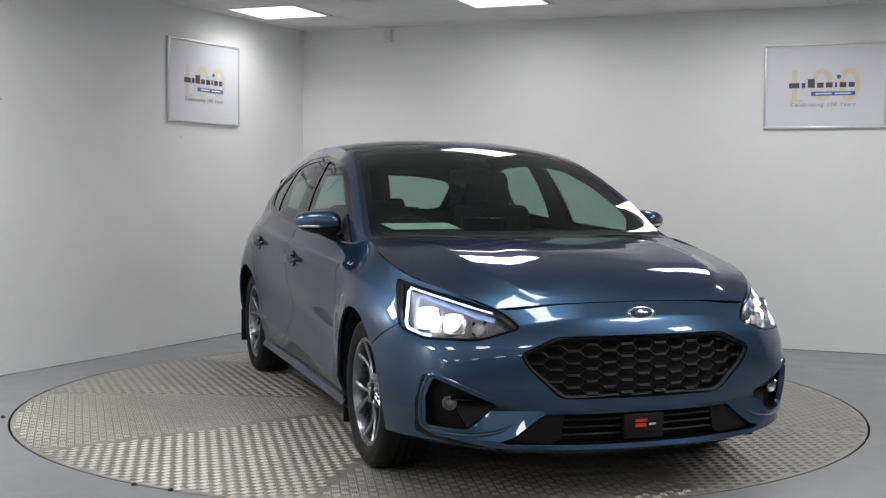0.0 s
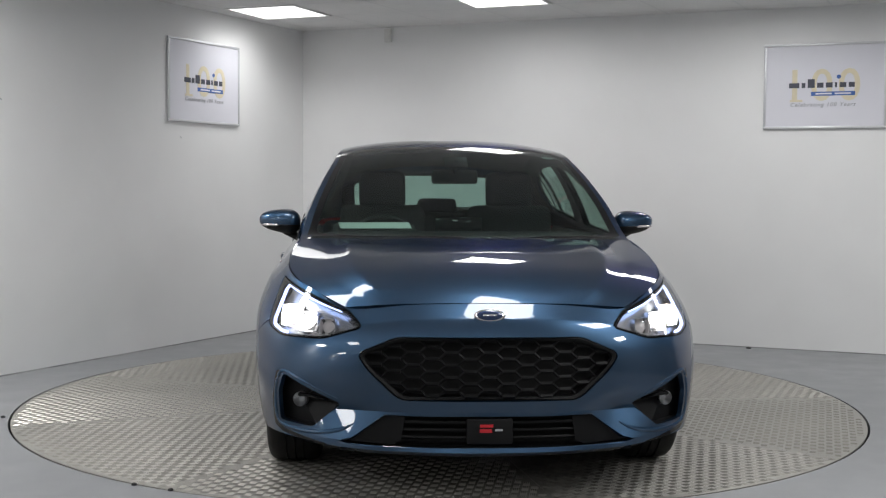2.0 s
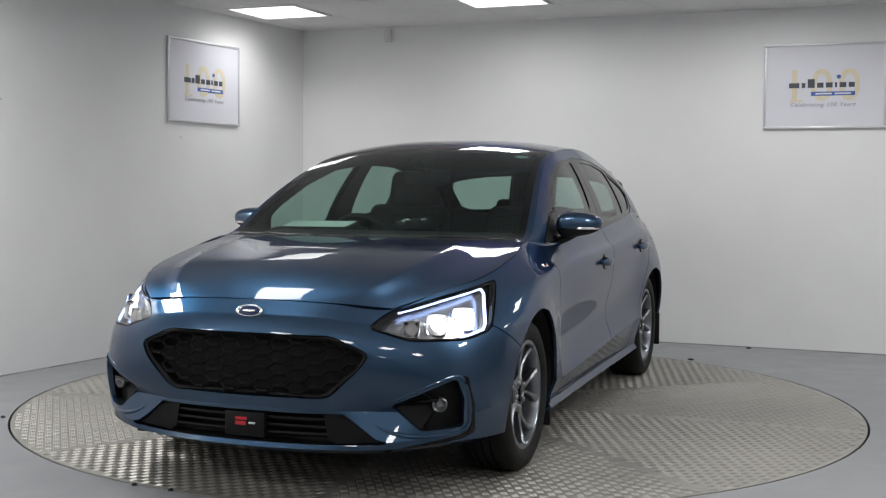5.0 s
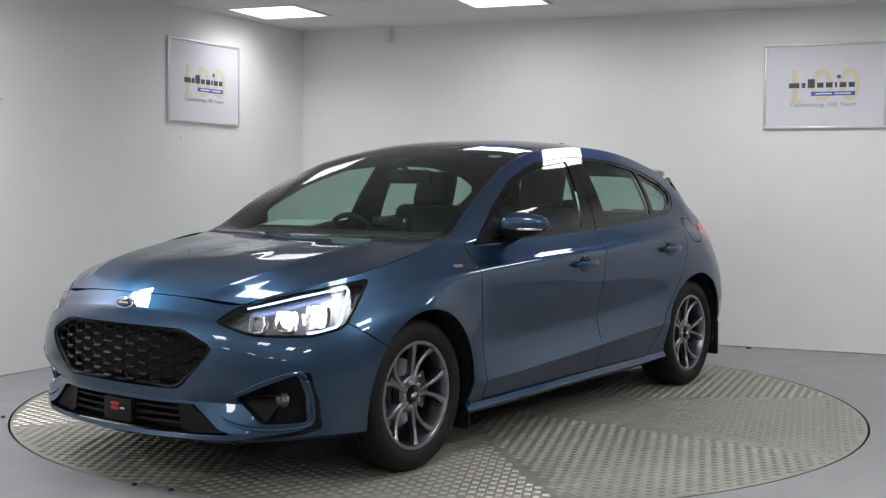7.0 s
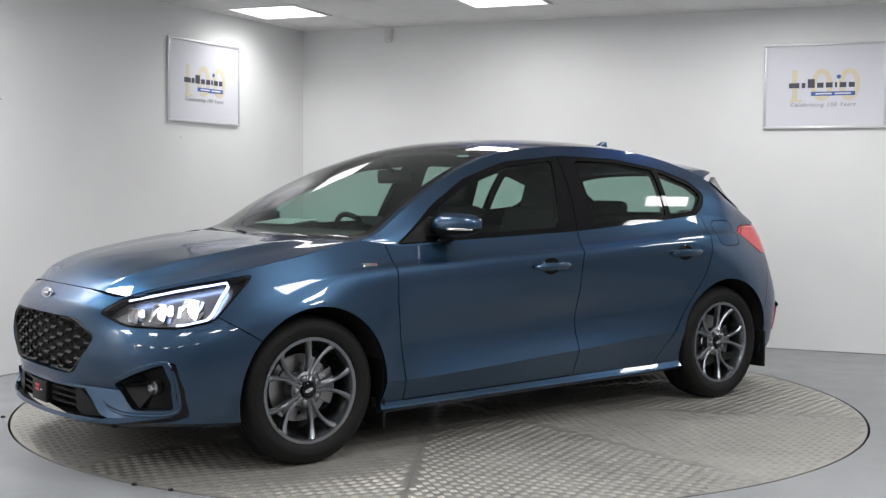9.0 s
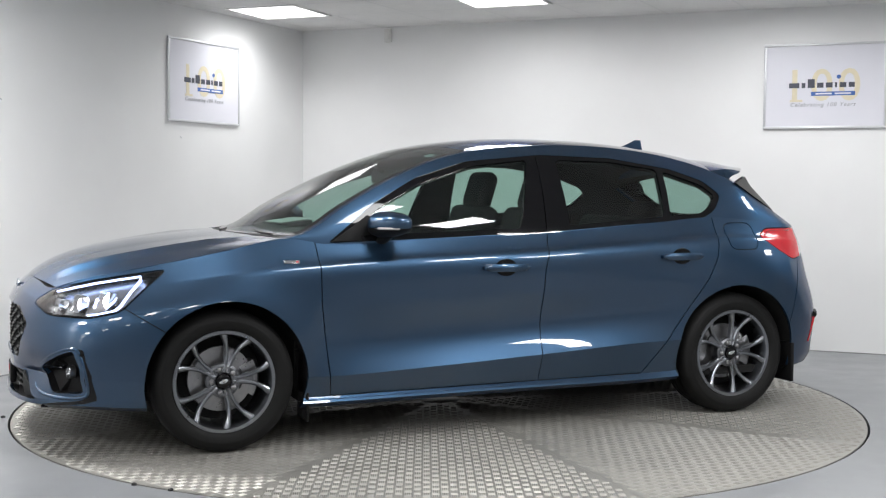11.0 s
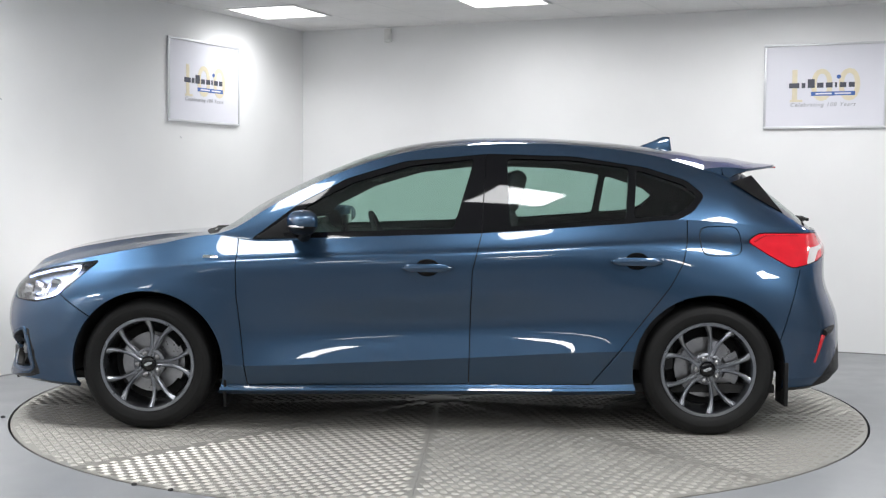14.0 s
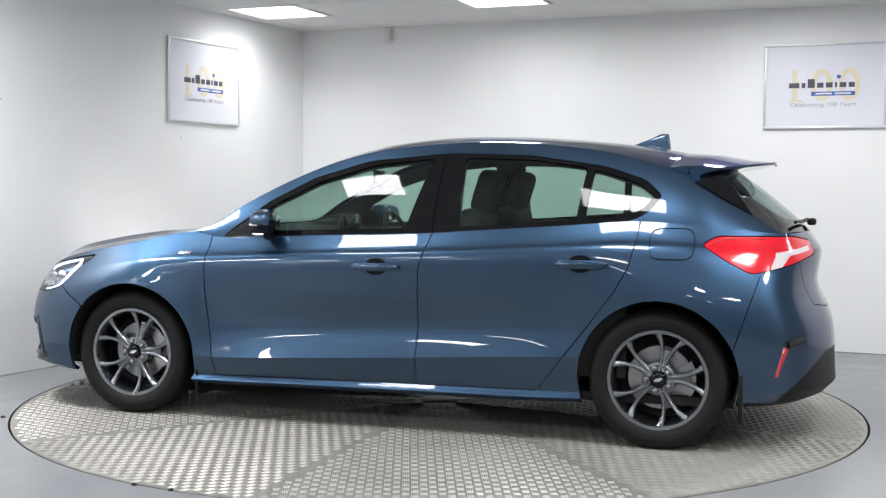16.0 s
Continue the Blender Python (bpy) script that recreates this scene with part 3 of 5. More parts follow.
sh, be = line(SHOULDER), line(BELT)
side_w = np.clip((1.25 - sh[:, 0]) / 0.3, 0, 1) * np.clip((sh[:, 0] + 1.85) / 0.35, 0, 1)
near = sh * 0.80 + be * 0.20
near[:, 1] -= 0.011 * side_w
near[:, 2] += 0.004 * side_w
lines = [line(CREASE), line(MIDDLE), line(UPPER), sh - 0.0, near, be]


def loft(ls, per):
    """Smooth across the given lines."""
    C = np.stack(ls)
    k = len(ls)
    tt = np.concatenate([np.linspace(i, i + 1, p, endpoint=False) for i, p in enumerate(per)] + [[k - 1]])
    cols = [spline(C[:, j], tt) for j in range(C.shape[1])]
    return np.stack(cols, 1)


pieces = [grid_surface(loft([line(BOTTOM), line(SILL_LIP)], [3]), flat_start=True, flat_end=True),
          grid_surface(loft([line(SILL_LIP), line(SILL_TOP)], [3]), flat_start=True, flat_end=True),
          grid_surface(loft([line(SILL_TOP), line(CREASE)], [8]), flat_start=True, flat_end=True),
          grid_surface(loft(lines, [10, 9, 10, 4, 7]), flat_start=True, flat_end=True)]
for s in pieces:
    s[1] = np.where((s[1][:, 1:2] * s[0][:, 1:2] + s[1][:, 0:1] * s[0][:, 0:1] * 0.5) < 0, -s[1], s[1])
LOW = join(pieces)

# ---- regions of the lower body ----
ARCH_F, ARCH_R, R_ARCH = (1.340, .318), (-1.348, .320), .362
HEAD = rounded([(-1.172, .664), (-1.075, .722), (-.85, .770), (-.562, .818), (-.672, .640), (-.80, .612), (-1.03, .616)], .03)
TAIL = rounded([(.503, .930), (.58, .973), (.94, .970), (1.13, .948), (1.13, .885), (.80, .832), (.65, .806), (.57, .862)], .025)
PALE = [(.735, .818), (.80, .90), (1.08, .925), (1.08, .905), (.88, .885), (.80, .828)]
GRILLE = rounded([(-1, .640), (.345, .636), (.492, .572), (.455, .515), (.335, .402), (-1, .392)], .03)
INTAKE = rounded([(-1, .345), (.385, .345), (.50, .262), (.56, .243), (.50, .232), (-1, .225)], .012)
FOG = rounded([(.545, .375), (.66, .425), (.770, .476), (.790, .40), (.782, .290), (.655, .282)], .015)
FOG_EDGE = rounded([(.768, .487), (.800, .480), (.816, .37), (.808, .262), (.775, .243), (.60, .216), (.60, .227),
                    (.768, .258), (.792, .285), (.800, .40), (.786, .472)], .005)
DOOR_F = [(.935, 1.1), (.918, .905), (.913, .66), (.895, .50), (.864, .226), (-.202, .236), (-.21, .60), (-.217, .785), (-.262, .962), (-.29, 1.1)]
DOOR_R = [(-.29, 1.1), (-.262, .962), (-.217, .785), (-.21, .60), (-.202, .236), (-.79, .240), (-1.014, .529), (-1.155, .718),
          (-1.215, .83), (-1.243, .95), (-1.26, 1.1)]
FUEL = rounded([(-1.303, .866), (-1.303, 1.003), (-1.500, 1.003), (-1.500, .866)], .05)
HATCH = [(-1, 1.1), (.635, 1.1), (.60, .80), (.52, .655), (.30, .63), (-1, .63)]
g = 0.0024


def fwd(V):
    return V[:, 0] > 0.3


def fd(V, A, poly, ax, ok):
    d = poly_dist(V[:, ax] if isinstance(ax, int) else ax(V), V[:, 2], poly)
    return np.where(ok(V), d, 0.5)


def diag_f(V):
    return (V[:, 1] - V[:, 0]) / math.sqrt(2)


def diag_r(V):
    return (-V[:, 0] - V[:, 1]) / math.sqrt(2)


def yes(V):
    return np.ones(len(V), bool)


def is_front(V):
    return V[:, 0] > 1.45


def is_nose(V):
    return V[:, 0] > 1.80


def is_back(V):
    return V[:, 0] < -1.45


def is_tail(V):
    return V[:, 0] < -1.80


def is_side(V):
    return np.abs(V[:, 0]) < 1.55


def f_arch_f(V, A):
    return np.hypot(V[:, 0] - ARCH_F[0], V[:, 2] - ARCH_F[1]) - R_ARCH


def f_arch_r(V, A):
    return np.hypot(V[:, 0] - ARCH_R[0], V[:, 2] - ARCH_R[1]) - R_ARCH


def f_head(V, A):
    return fd(V, A, HEAD, diag_f, is_front)


def f_tail(V, A):
    return fd(V, A, TAIL, diag_r, is_back)


def f_pale(V, A):
    return fd(V, A, PALE, diag_r, is_back)


def f_grille(V, A):
    return fd(V, A, GRILLE, 1, is_nose)


def f_intake(V, A):
    return fd(V, A, INTAKE, 1, is_nose)


def f_fog(V, A):
    return fd(V, A, FOG, 1, is_nose)


def f_fog_edge(V, A):
    return fd(V, A, FOG_EDGE, 1, is_nose)


def f_door_f(V, A):
    return fd(V, A, DOOR_F, 0, is_side)


def f_door_r(V, A):
    return fd(V, A, DOOR_R, 0, is_side)


def f_fuel(V, A):
    return fd(V, A, FUEL, 0, yes)


def f_hatch(V, A):
    return fd(V, A, HATCH, 1, is_tail)


def f_bumper(V, A):
    """Ahead of the seam between bumper and wing (positive)."""
    return np.where(V[:, 0] > 0.5, (V[:, 0] - 1.607 - (V[:, 2] - .55) * 1.6) * 0.53, -0.5)


def f_valance(V, A):
    """Dark lower valance at the tail (negative inside)."""
    return np.where(V[:, 0] < -1.6, V[:, 2] - .235 - 0.95 * np.clip(-V[:, 0] - 1.86, 0, .22), 0.5)


def f_rearseam(V, A):
    return np.where(V[:, 0] < -1.3, (-V[:, 0] - 1.672 - (V[:, 2] - .45) * 0.33), -0.5)


def shifted(fn, d):
    def inner(V, A):
        return fn(V, A) + d
    return inner


for fn in (f_arch_f, f_arch_r, f_grille, f_intake, f_fog, f_fog_edge, f_valance, f_pale):
    LOW = cut(LOW, fn)
LOW = cut(LOW, lambda V, A: np.where(is_front(V), diag_f(V) + .630, .5))
LOW = cut(LOW, lambda V, A: f_head(V, A) + .009)
for fn in (f_head, f_tail, f_door_f, f_door_r, f_fuel, f_hatch, f_bumper, f_rearseam):
    LOW = cut(cut(LOW, shifted(fn, g)), shifted(fn, -g))


def centre(S):
    V, Nn, A, T = S
    return V[T].mean(1), A[T].mean(1)


C, CA = centre(LOW)
val = {k: f(C, CA) for k, f in dict(af=f_arch_f, ar=f_arch_r, head=f_head, tail=f_tail, grille=f_grille, intake=f_intake, fog=f_fog,
                                    fe=f_fog_edge, df=f_door_f, dr=f_door_r, fuel=f_fuel, hatch=f_hatch, bump=f_bumper,
                                    val=f_valance, rs=f_rearseam).items()}
open_ = (val["af"] < 0) | (val["ar"] < 0)
hole = open_ | (val["grille"] < 0) | (val["intake"] < 0) | (val["fog"] < 0)
head_, tail_ = (val["head"] < -g) & ~hole, (val["tail"] < -g) & ~hole
lampgap = (np.abs(val["head"]) < g) | (np.abs(val["tail"]) < g)
hole |= lampgap
fe_ = (val["fe"] < 0) & ~hole & ~head_
doorgap = (np.abs(val["df"]) < g) | (np.abs(val["dr"]) < g)
df_, dr_ = (val["df"] < -g) & ~hole, (val["dr"] < -g) & ~hole & ~(val["df"] < g)
bumpgap = (np.abs(val["bump"]) < g) & (C[:, 2] < .66) & (val["head"] > 0)
bump_ = (((val["bump"] > g) & (C[:, 2] < .80)) | ((C[:, 0] > 1.9))) & ~hole & ~head_ & ~fe_ & ~bumpgap
val_ = (val["val"] < 0) & ~hole
hatch_ = (val["hatch"] < -g) & ~hole & ~tail_
hatchgap = (np.abs(val["hatch"]) < g) & ~tail_
rbump_ = (val["rs"] > g) & (C[:, 2] < .80) & ~hole & ~tail_ & ~val_ & ~hatch_ & ~hatchgap
rgap = (np.abs(val["rs"]) < g) & (C[:, 2] < .80) & (val["tail"] > 0) & ~val_ & ~hatch_
fuel_, fuelgap = (val["fuel"] < -g) & ~hole, np.abs(val["fuel"]) < g
gone = hole | doorgap | bumpgap | hatchgap | rgap
rest = ~(gone | head_ | tail_ | fe_ | df_ | dr_ | bump_ | val_ | hatch_ | rbump_)
sill_ = rest & (C[:, 2] < .236) & (np.abs(C[:, 0]) < 1.05)
rest &= ~sill_

panel("body", LOW, rest & ~(fuel_ | fuelgap), CAR_BLUE, car, 0.012, sides=(1,), label="metallic blue body side")
panel("body", LOW, rest, CAR_BLUE, car, 0.012, sides=(-1,), label="metallic blue body side")
panel("fuel_flap", LOW, fuel_ & rest, CAR_BLUE, car, 0.006, sides=(1,))
panel("sill", LOW, sill_, CAR_BLUE, car, 0.012)
front_doors = panel("front_door", LOW, df_, CAR_BLUE, car, 0.012)
rear_doors = panel("rear_door", LOW, dr_, CAR_BLUE, car, 0.012)
panel("front_bumper", LOW, bump_, CAR_BLUE, car, 0.018, merge=True)
panel("tailgate", LOW, hatch_, CAR_BLUE, car, 0.012, merge=True)
panel("rear_bumper", LOW, rbump_, CAR_BLUE, car, 0.012, merge=True)
panel("rear_valance", LOW, val_, BLACK_TRIM, car, 0.012, label="matt black lower valance", merge=True)
panel("fog_surround", LOW, fe_, BLACK_GLOSS, car, 0.01, label="black angular fog lamp trim")
shell_mask = ~(open_ | head_ | tail_ | (val["grille"] < 0) | (val["intake"] < 0) | (val["fog"] < 0))
panel("inner_shell", LOW, tail_, SHELL, car, 0, shift=0.05, rim=False, merge=True, label="dark inner shell")
panel("inner_shell", LOW, shell_mask, SHELL, car, 0, shift=0.016, rim=False, merge=True, label="dark inner shell")

# ---- roof line, screens and bonnet: centre line and edge line, row by row ----
EDGE = [(1.05, .762, .944), (.955, .756, .972), (.75, .722, 1.096), (.50, .672, 1.224), (.28, .632, 1.311), (.06, .611, 1.364),
        (-.19, .592, 1.392), (-.50, .587, 1.403), (-.80, .583, 1.390), (-1.12, .588, 1.345), (-1.36, .620, 1.276),
        (-1.49, .650, 1.213), (-1.61, .655, 1.138), (-1.743, .655, 1.062), (-1.87, .655, .985)]
MID = [(1.19, .954), (1.13, .957), (.93, 1.080), (.65, 1.222), (.40, 1.328), (.17, 1.398), (-.11, 1.438), (-.45, 1.449),
       (-.77, 1.438), (-1.13, 1.405), (-1.42, 1.360), (-1.60, 1.300), (-1.74, 1.205), (-1.88, 1.092), (-2.0, .985)]
NOSE_MID = [(2.115, .752), (2.055, .795), (1.93, .852), (1.68, .905), (1.40, .938), (1.19, .954)]
SROW = np.linspace(0, 1, 45) ** 0.85


def skin(edge, mid, tt, power, ridge=0.0, lip=None):
    """Rows across the car between the centre line and one edge."""
    E, M = spline(edge, tt), spline(mid, tt)
    s = SROW[None, :]
    x = M[:, 0:1] - (M[:, 0:1] - E[:, 0:1]) * s**2
    y = E[:, 1:2] * s
    z = E[:, 2:3] + (M[:, 1:2] - E[:, 2:3]) * (1 - s**power)
    if ridge:
        fade = np.clip(np.minimum(tt, (len(mid) - 1) - tt) / 1.0, 0, 1)[:, None]
        z = z + ridge * fade * np.clip(1 - np.abs(s - .68) / np.where(s > .68, .13, .30), 0, 1) ** 1.4
    G = np.stack([x, y, z], 2)
    A = np.stack([np.broadcast_to(s, x.shape), np.broadcast_to(tt[:, None], x.shape)], 2)
    S = grid_surface(G, A.copy(), flat_start=True)
    S[1] = np.where(S[1][:, 2:3] < 0, -S[1], S[1])
    return S


t_edge = np.linspace(2, 6, 60)
BON_EDGE = spline(BELT, np.linspace(2, 6, 6))
BON = skin(BON_EDGE, NOSE_MID, np.linspace(0, 5, 70), 2.2, ridge=0.015)


def f_bonedge(V, A):
    return A[:, 0] - 0.994


BON = cut(BON, f_bonedge)
BON = cut(BON, lambda V, A: A[:, 1] - 0.05)
_, CA = centre(BON)
panel("bonnet", BON, (CA[:, 0] < .994) & (CA[:, 1] > .05), CAR_BLUE, car, 0.015, merge=True, label="metallic blue bonnet with raised creases")
panel("inner_shell", BON, CA[:, 0] < 2, SHELL, car, 0, shift=0.02, rim=False, merge=True)

TOP = skin(EDGE, MID, np.linspace(0, 14, 190), 2.8)


def f_t(v):
    def inner(V, A):
        return A[:, 1] - v
    return inner


def f_s(v):
    def inner(V, A):
        return A[:, 0] - v
    return inner


def f_glasspatch(lo, hi, smax, r):
    """Rounded outline in rows and width."""
    def inner(V, A):
        cx, hx = (lo + hi) / 2, (hi - lo) / 2
        dx = np.abs(A[:, 1] - cx) * 0.27 - (hx * 0.27 - r)
        dy = A[:, 0] * 0.62 - (smax * 0.62 - r)
        return np.hypot(np.maximum(dx, 0), np.maximum(dy, 0)) + np.minimum(np.maximum(dx, dy), 0) - r
    return inner


f_ws_out, f_ws_in = f_glasspatch(0.55, 4.95, .962, .03), f_glasspatch(0.95, 4.72, .918, .06)
f_rw_out, f_rw_in = f_glasspatch(11.25, 13.75, .93, .04), f_glasspatch(11.4, 13.6, .84, .10)
for fn in (f_ws_out, f_ws_in, f_rw_out, f_rw_in, f_t(5.0), f_t(0.9), f_t(11.2)):
    TOP = cut(TOP, fn)
C, CA = centre(TOP)
wo, wi, ro, ri = (f(C, CA) < 0 for f in (f_ws_out, f_ws_in, f_rw_out, f_rw_in))
cowl_ = (CA[:, 1] < 0.9) & ~wo & (CA[:, 0] < .93)
pill_ = (CA[:, 1] < 5.0) & ~wo & ~cowl_
roof_ = (CA[:, 1] > 5.0) & (CA[:, 1] < 11.2) & ~ro
hat_ = (CA[:, 1] > 11.2) & ~ro
panel("cowl", TOP, cowl_, BLACK_TRIM, car, 0.01, merge=True)
panel("windscreen_pillar", TOP, pill_, CAR_BLUE, car, 0.012)
panel("roof", TOP, roof_, CAR_BLUE, car, 0.012, merge=True)
panel("tailgate_frame", TOP, hat_, BLACK_GLOSS, car, 0.012, merge=True, label="gloss black tailgate frame")
ws = panel("windscreen", TOP, wi, CAR_GLASS, car, 0, merge=True, label="green-tinted windscreen")
panel("windscreen_border", TOP, wo & ~wi, BLACK_GLOSS, car, 0.004, merge=True, label="black ceramic border of the windscreen")
rw = panel("rear_window", TOP, ri, DARK_GLASS, car, 0, merge=True)
panel("rear_window_border", TOP, ro & ~ri, BLACK_GLOSS, car, 0.004, merge=True)
panel("roof_lining", TOP, roof_ | pill_, DASH, car, 0, shift=0.03, rim=False, merge=True, label="dark roof lining")

# pale round sticker inside the top corner of the windscreen
bm = bmesh.new()
sticker = []
for k in range(20):
    w = 2 * pi * k / 20
    tt_, ss_ = 4.36 + .10 * sin(w), .80 + .055 * cos(w)
    E_, M_ = spline(EDGE, [tt_])[0], spline(MID, [tt_])[0]
    sticker.append(bm.verts.new((M_[0] - (M_[0] - E_[0]) * ss_**2, E_[1] * ss_, E_[2] + (M_[1] - E_[2]) * (1 - ss_**2.8) - .004)))
bm.faces.new(sticker)
part("windscreen_sticker", bm, material("pale_sticker", (0.45, 0.62, 0.60), 0.6, vary=0.05), car, "small pale oval sticker")

# ---- greenhouse sides ----
ge = np.linspace(0.0, 14, 220)
Ecur = spline(EDGE, ge)
bt = np.linspace(6, 13, 800)
bcur = spline(BELT, bt)
xb = np.interp(-Ecur[:, 0], -bcur[:, 0], bcur[:, 1]), np.interp(-Ecur[:, 0], -bcur[:, 0], bcur[:, 2])
vv = np.linspace(0, 1, 26)[:, None]
hgt = (Ecur[:, 2] - xb[1])[None, :]
bulge = 0.068 * np.clip(hgt, 0, .5) * 4 * vv * (1 - vv)
Gy = xb[0][None, :] + (Ecur[:, 1] - xb[0])[None, :] * vv + bulge
Gz = xb[1][None, :] + hgt * vv
Gx = np.broadcast_to(Ecur[:, 0][None, :], Gy.shape)
SIDE = grid_surface(np.stack([Gx, Gy, Gz], 2))
SIDE[1] = np.where(SIDE[1][:, 1:2] < 0, -SIDE[1], SIDE[1])
DLO = rounded([(.862, .922), (-.25, .963), (-1.20, 1.030), (-1.285, 1.072), (-1.348, 1.152), (-1.262, 1.226), (-1.07, 1.288),
               (-.715, 1.340), (-.304, 1.351), (.112, 1.312), (.396, 1.226), (.622, 1.104)], .03)
PANE_F = rounded([(.73, .955), (-.125, .985), (-.225, 1.325), (.085, 1.290), (.365, 1.205), (.60, 1.085)], .02)
PANE_R = rounded([(-.395, .995), (-.955, 1.036), (-.985, 1.285), (-.715, 1.320), (-.385, 1.328)], .02)
PANE_Q = rounded([(-.995, 1.040), (-1.185, 1.055), (-1.255, 1.090), (-1.312, 1.150), (-1.245, 1.205), (-1.06, 1.265), (-1.020, 1.275)], .02)


def f_poly(poly):
    def inner(V, A):
        return poly_dist(V[:, 0], V[:, 2], poly)
    return inner


fD, fF, fR, fQ = (f_poly(p) for p in (DLO, PANE_F, PANE_R, PANE_Q))


def f_bseam(V, A):
    """Seam between the doors' black window frames."""
    return (V[:, 0] + .262 + (V[:, 2] - .96) * 0.05)


for fn in (fD, fF, fR, fQ):
    SIDE = cut(SIDE, fn)
SIDE = cut(cut(SIDE, shifted(f_bseam, g)), shifted(f_bseam, -g))
C, CA = centre(SIDE)
inD, inF, inR, inQ = (f(C, CA) < 0 for f in (fD, fF, fR, fQ))
bg = np.abs(f_bseam(C, CA)) < g
panel("cabin_side", SIDE, ~inD, CAR_BLUE, car, 0.012, label="metallic blue roof pillar and rail")
trim_ = inD & ~(inF | inR | inQ) & ~bg
panel("window_trim", SIDE, trim_, BLACK_GLOSS, car, 0.010, shift=0.003, label="gloss black window surround")
panel("front_side_window", SIDE, inF, CAR_GLASS, car, 0, shift=0.008, rim=False)
panel("rear_side_window", SIDE, inR, DARK_GLASS, car, 0, shift=0.008, rim=False)
panel("quarter_window", SIDE, inQ, DARK_GLASS, car, 0, shift=0.008, rim=False)
panel("pillar_lining", SIDE, ~(inF | inR | inQ), DASH, car, 0, shift=0.035, rim=False, label="dark pillar lining")


# ---- points on the skin, for things that sit on it ----
SKIN_V, SKIN_N = LOW[0], LOW[1]


def skin_at(fu, u, z, ok, depth=0.0, side=1):
    """The place on the lower body where fu(V) = u at height z, sunk by depth, and the normal there."""
    m = np.where(ok(SKIN_V))[0]
    d = (fu(SKIN_V[m]) - u) ** 2 + (SKIN_V[m][:, 2] - z) ** 2
    near4 = m[np.argsort(d)[:6]]
    w = 1 / (np.sort(d)[:6] + 1e-6)
    p = (SKIN_V[near4] * w[:, None]).sum(0) / w.sum()
    n = SKIN_N[near4].mean(0)
    n /= np.linalg.norm(n)
    p = p - n * depth
    return Vector((p[0], p[1] * side, p[2])), Vector((n[0], n[1] * side, n[2]))


def col_x(V):
    return V[:, 0]


def col_y(V):
    return V[:, 1]


def basis(p, n, up=Vector((0, 0, 1))):
    """A frame at p with z along n and y as near to up as can be."""
    n = n.normalized()
    x = up.cross(n).normalized()
    y = n.cross(x)
    return Matrix.Translation(p) @ Matrix((x, y, n)).transposed().to_4x4()


# ---- headlights ----
def squarish(bm):
    """Push a round bowl out towards a rounded square."""
    for v in bm.verts:
        r = hypot(v.co.x, v.co.y)
        if r > 1e-4:
            k = (r / max(abs(v.co.x), abs(v.co.y))) ** 0.7
            v.co.x *= k
            v.co.y *= k


for side in (1, -1):
    lamp = new("headlight")
    lamp.parent = car
    tagged(lamp, "clear headlight, lit, with a bright running-light strip")
    for ob in panel("lens", LOW, head_, LENS, lamp, 0, sides=(side,), rim=False, label="clear polycarbonate lens"):
        ob.visible_shadow = False
    du = diag_f(LOW[0][LOW[3]].mean(1))
    panel("housing", LOW, head_ & (du > -.630), BLACK_GLOSS, lamp, 0, sides=(side,), shift=0.04, rim=False, label="dark outer lamp housing")
    panel("reflector_tray", LOW, head_ & (du <= -.630), LAMP_GREY, lamp, 0, sides=(side,), shift=0.042, rim=False, label="silvery reflector tray")
    panel("bezel", LOW, head_ & (f_head(LOW[0][LOW[3]].mean(1), None) > -0.009), BLACK_GLOSS, lamp, 0.02, sides=(side,), shift=0.002)
    run = [(-1.05, .722), (-.95, .741), (-.85, .759), (-.75, .778), (-.660, .792), (-.652, .775), (-.668, .725), (-.690, .672), (-.712, .650), (-.77, .634), (-.82, .630)]
    pts = [skin_at(diag_f, u, z, is_front, 0.009, side)[0] for u, z in run]
    part("running_light", add_tube(bmesh.new(), pts, 0.0060, 8), DRL, lamp, "glowing blue-white light strip")
    for u, z, r, lit in ((-.758, .705, .042, True), (-.885, .688, .038, None), (-1.00, .676, .030, False)):
        p, n = skin_at(diag_f, u, z, is_front, 0.048, side)
        aim = (Vector((1.0, 0.10 * side, -0.03)) + n * 0.55).normalized()
        M = basis(p, aim)
        bm = bmesh.new()
        add_lathe(bm, [(0.0, r * .34), (0.006, r * .62), (0.020, r * .88), (0.036, r), (0.036, r * 1.06), (0.0, r * 1.06)], 32, "z")
        squarish(bm)
        bmesh.ops.transform(bm, matrix=M, verts=bm.verts)
        part("reflector", bm, CHROME, lamp, "bright chrome reflector bowl")
        bm = bmesh.new()
        add_lathe(bm, [(0.014, r * .80), (0.022, r * .6), (0.028, 0.0005)], 24, "z")
        bmesh.ops.transform(bm, matrix=M, verts=bm.verts)
        part("bulb", bm, BEAM if lit else BEAM_SOFT if lit is None else WHITE_LENS, lamp)
    for u, z, mat in ((-.825, .70, DRL), (-.945, .683, CHROME)):
        p, n = skin_at(diag_f, u, z, is_front, 0.045, side)
        part("divider", box((-.006, -.034, -.02), (.006, .016, .006), .003, basis(p, n)), mat, lamp)

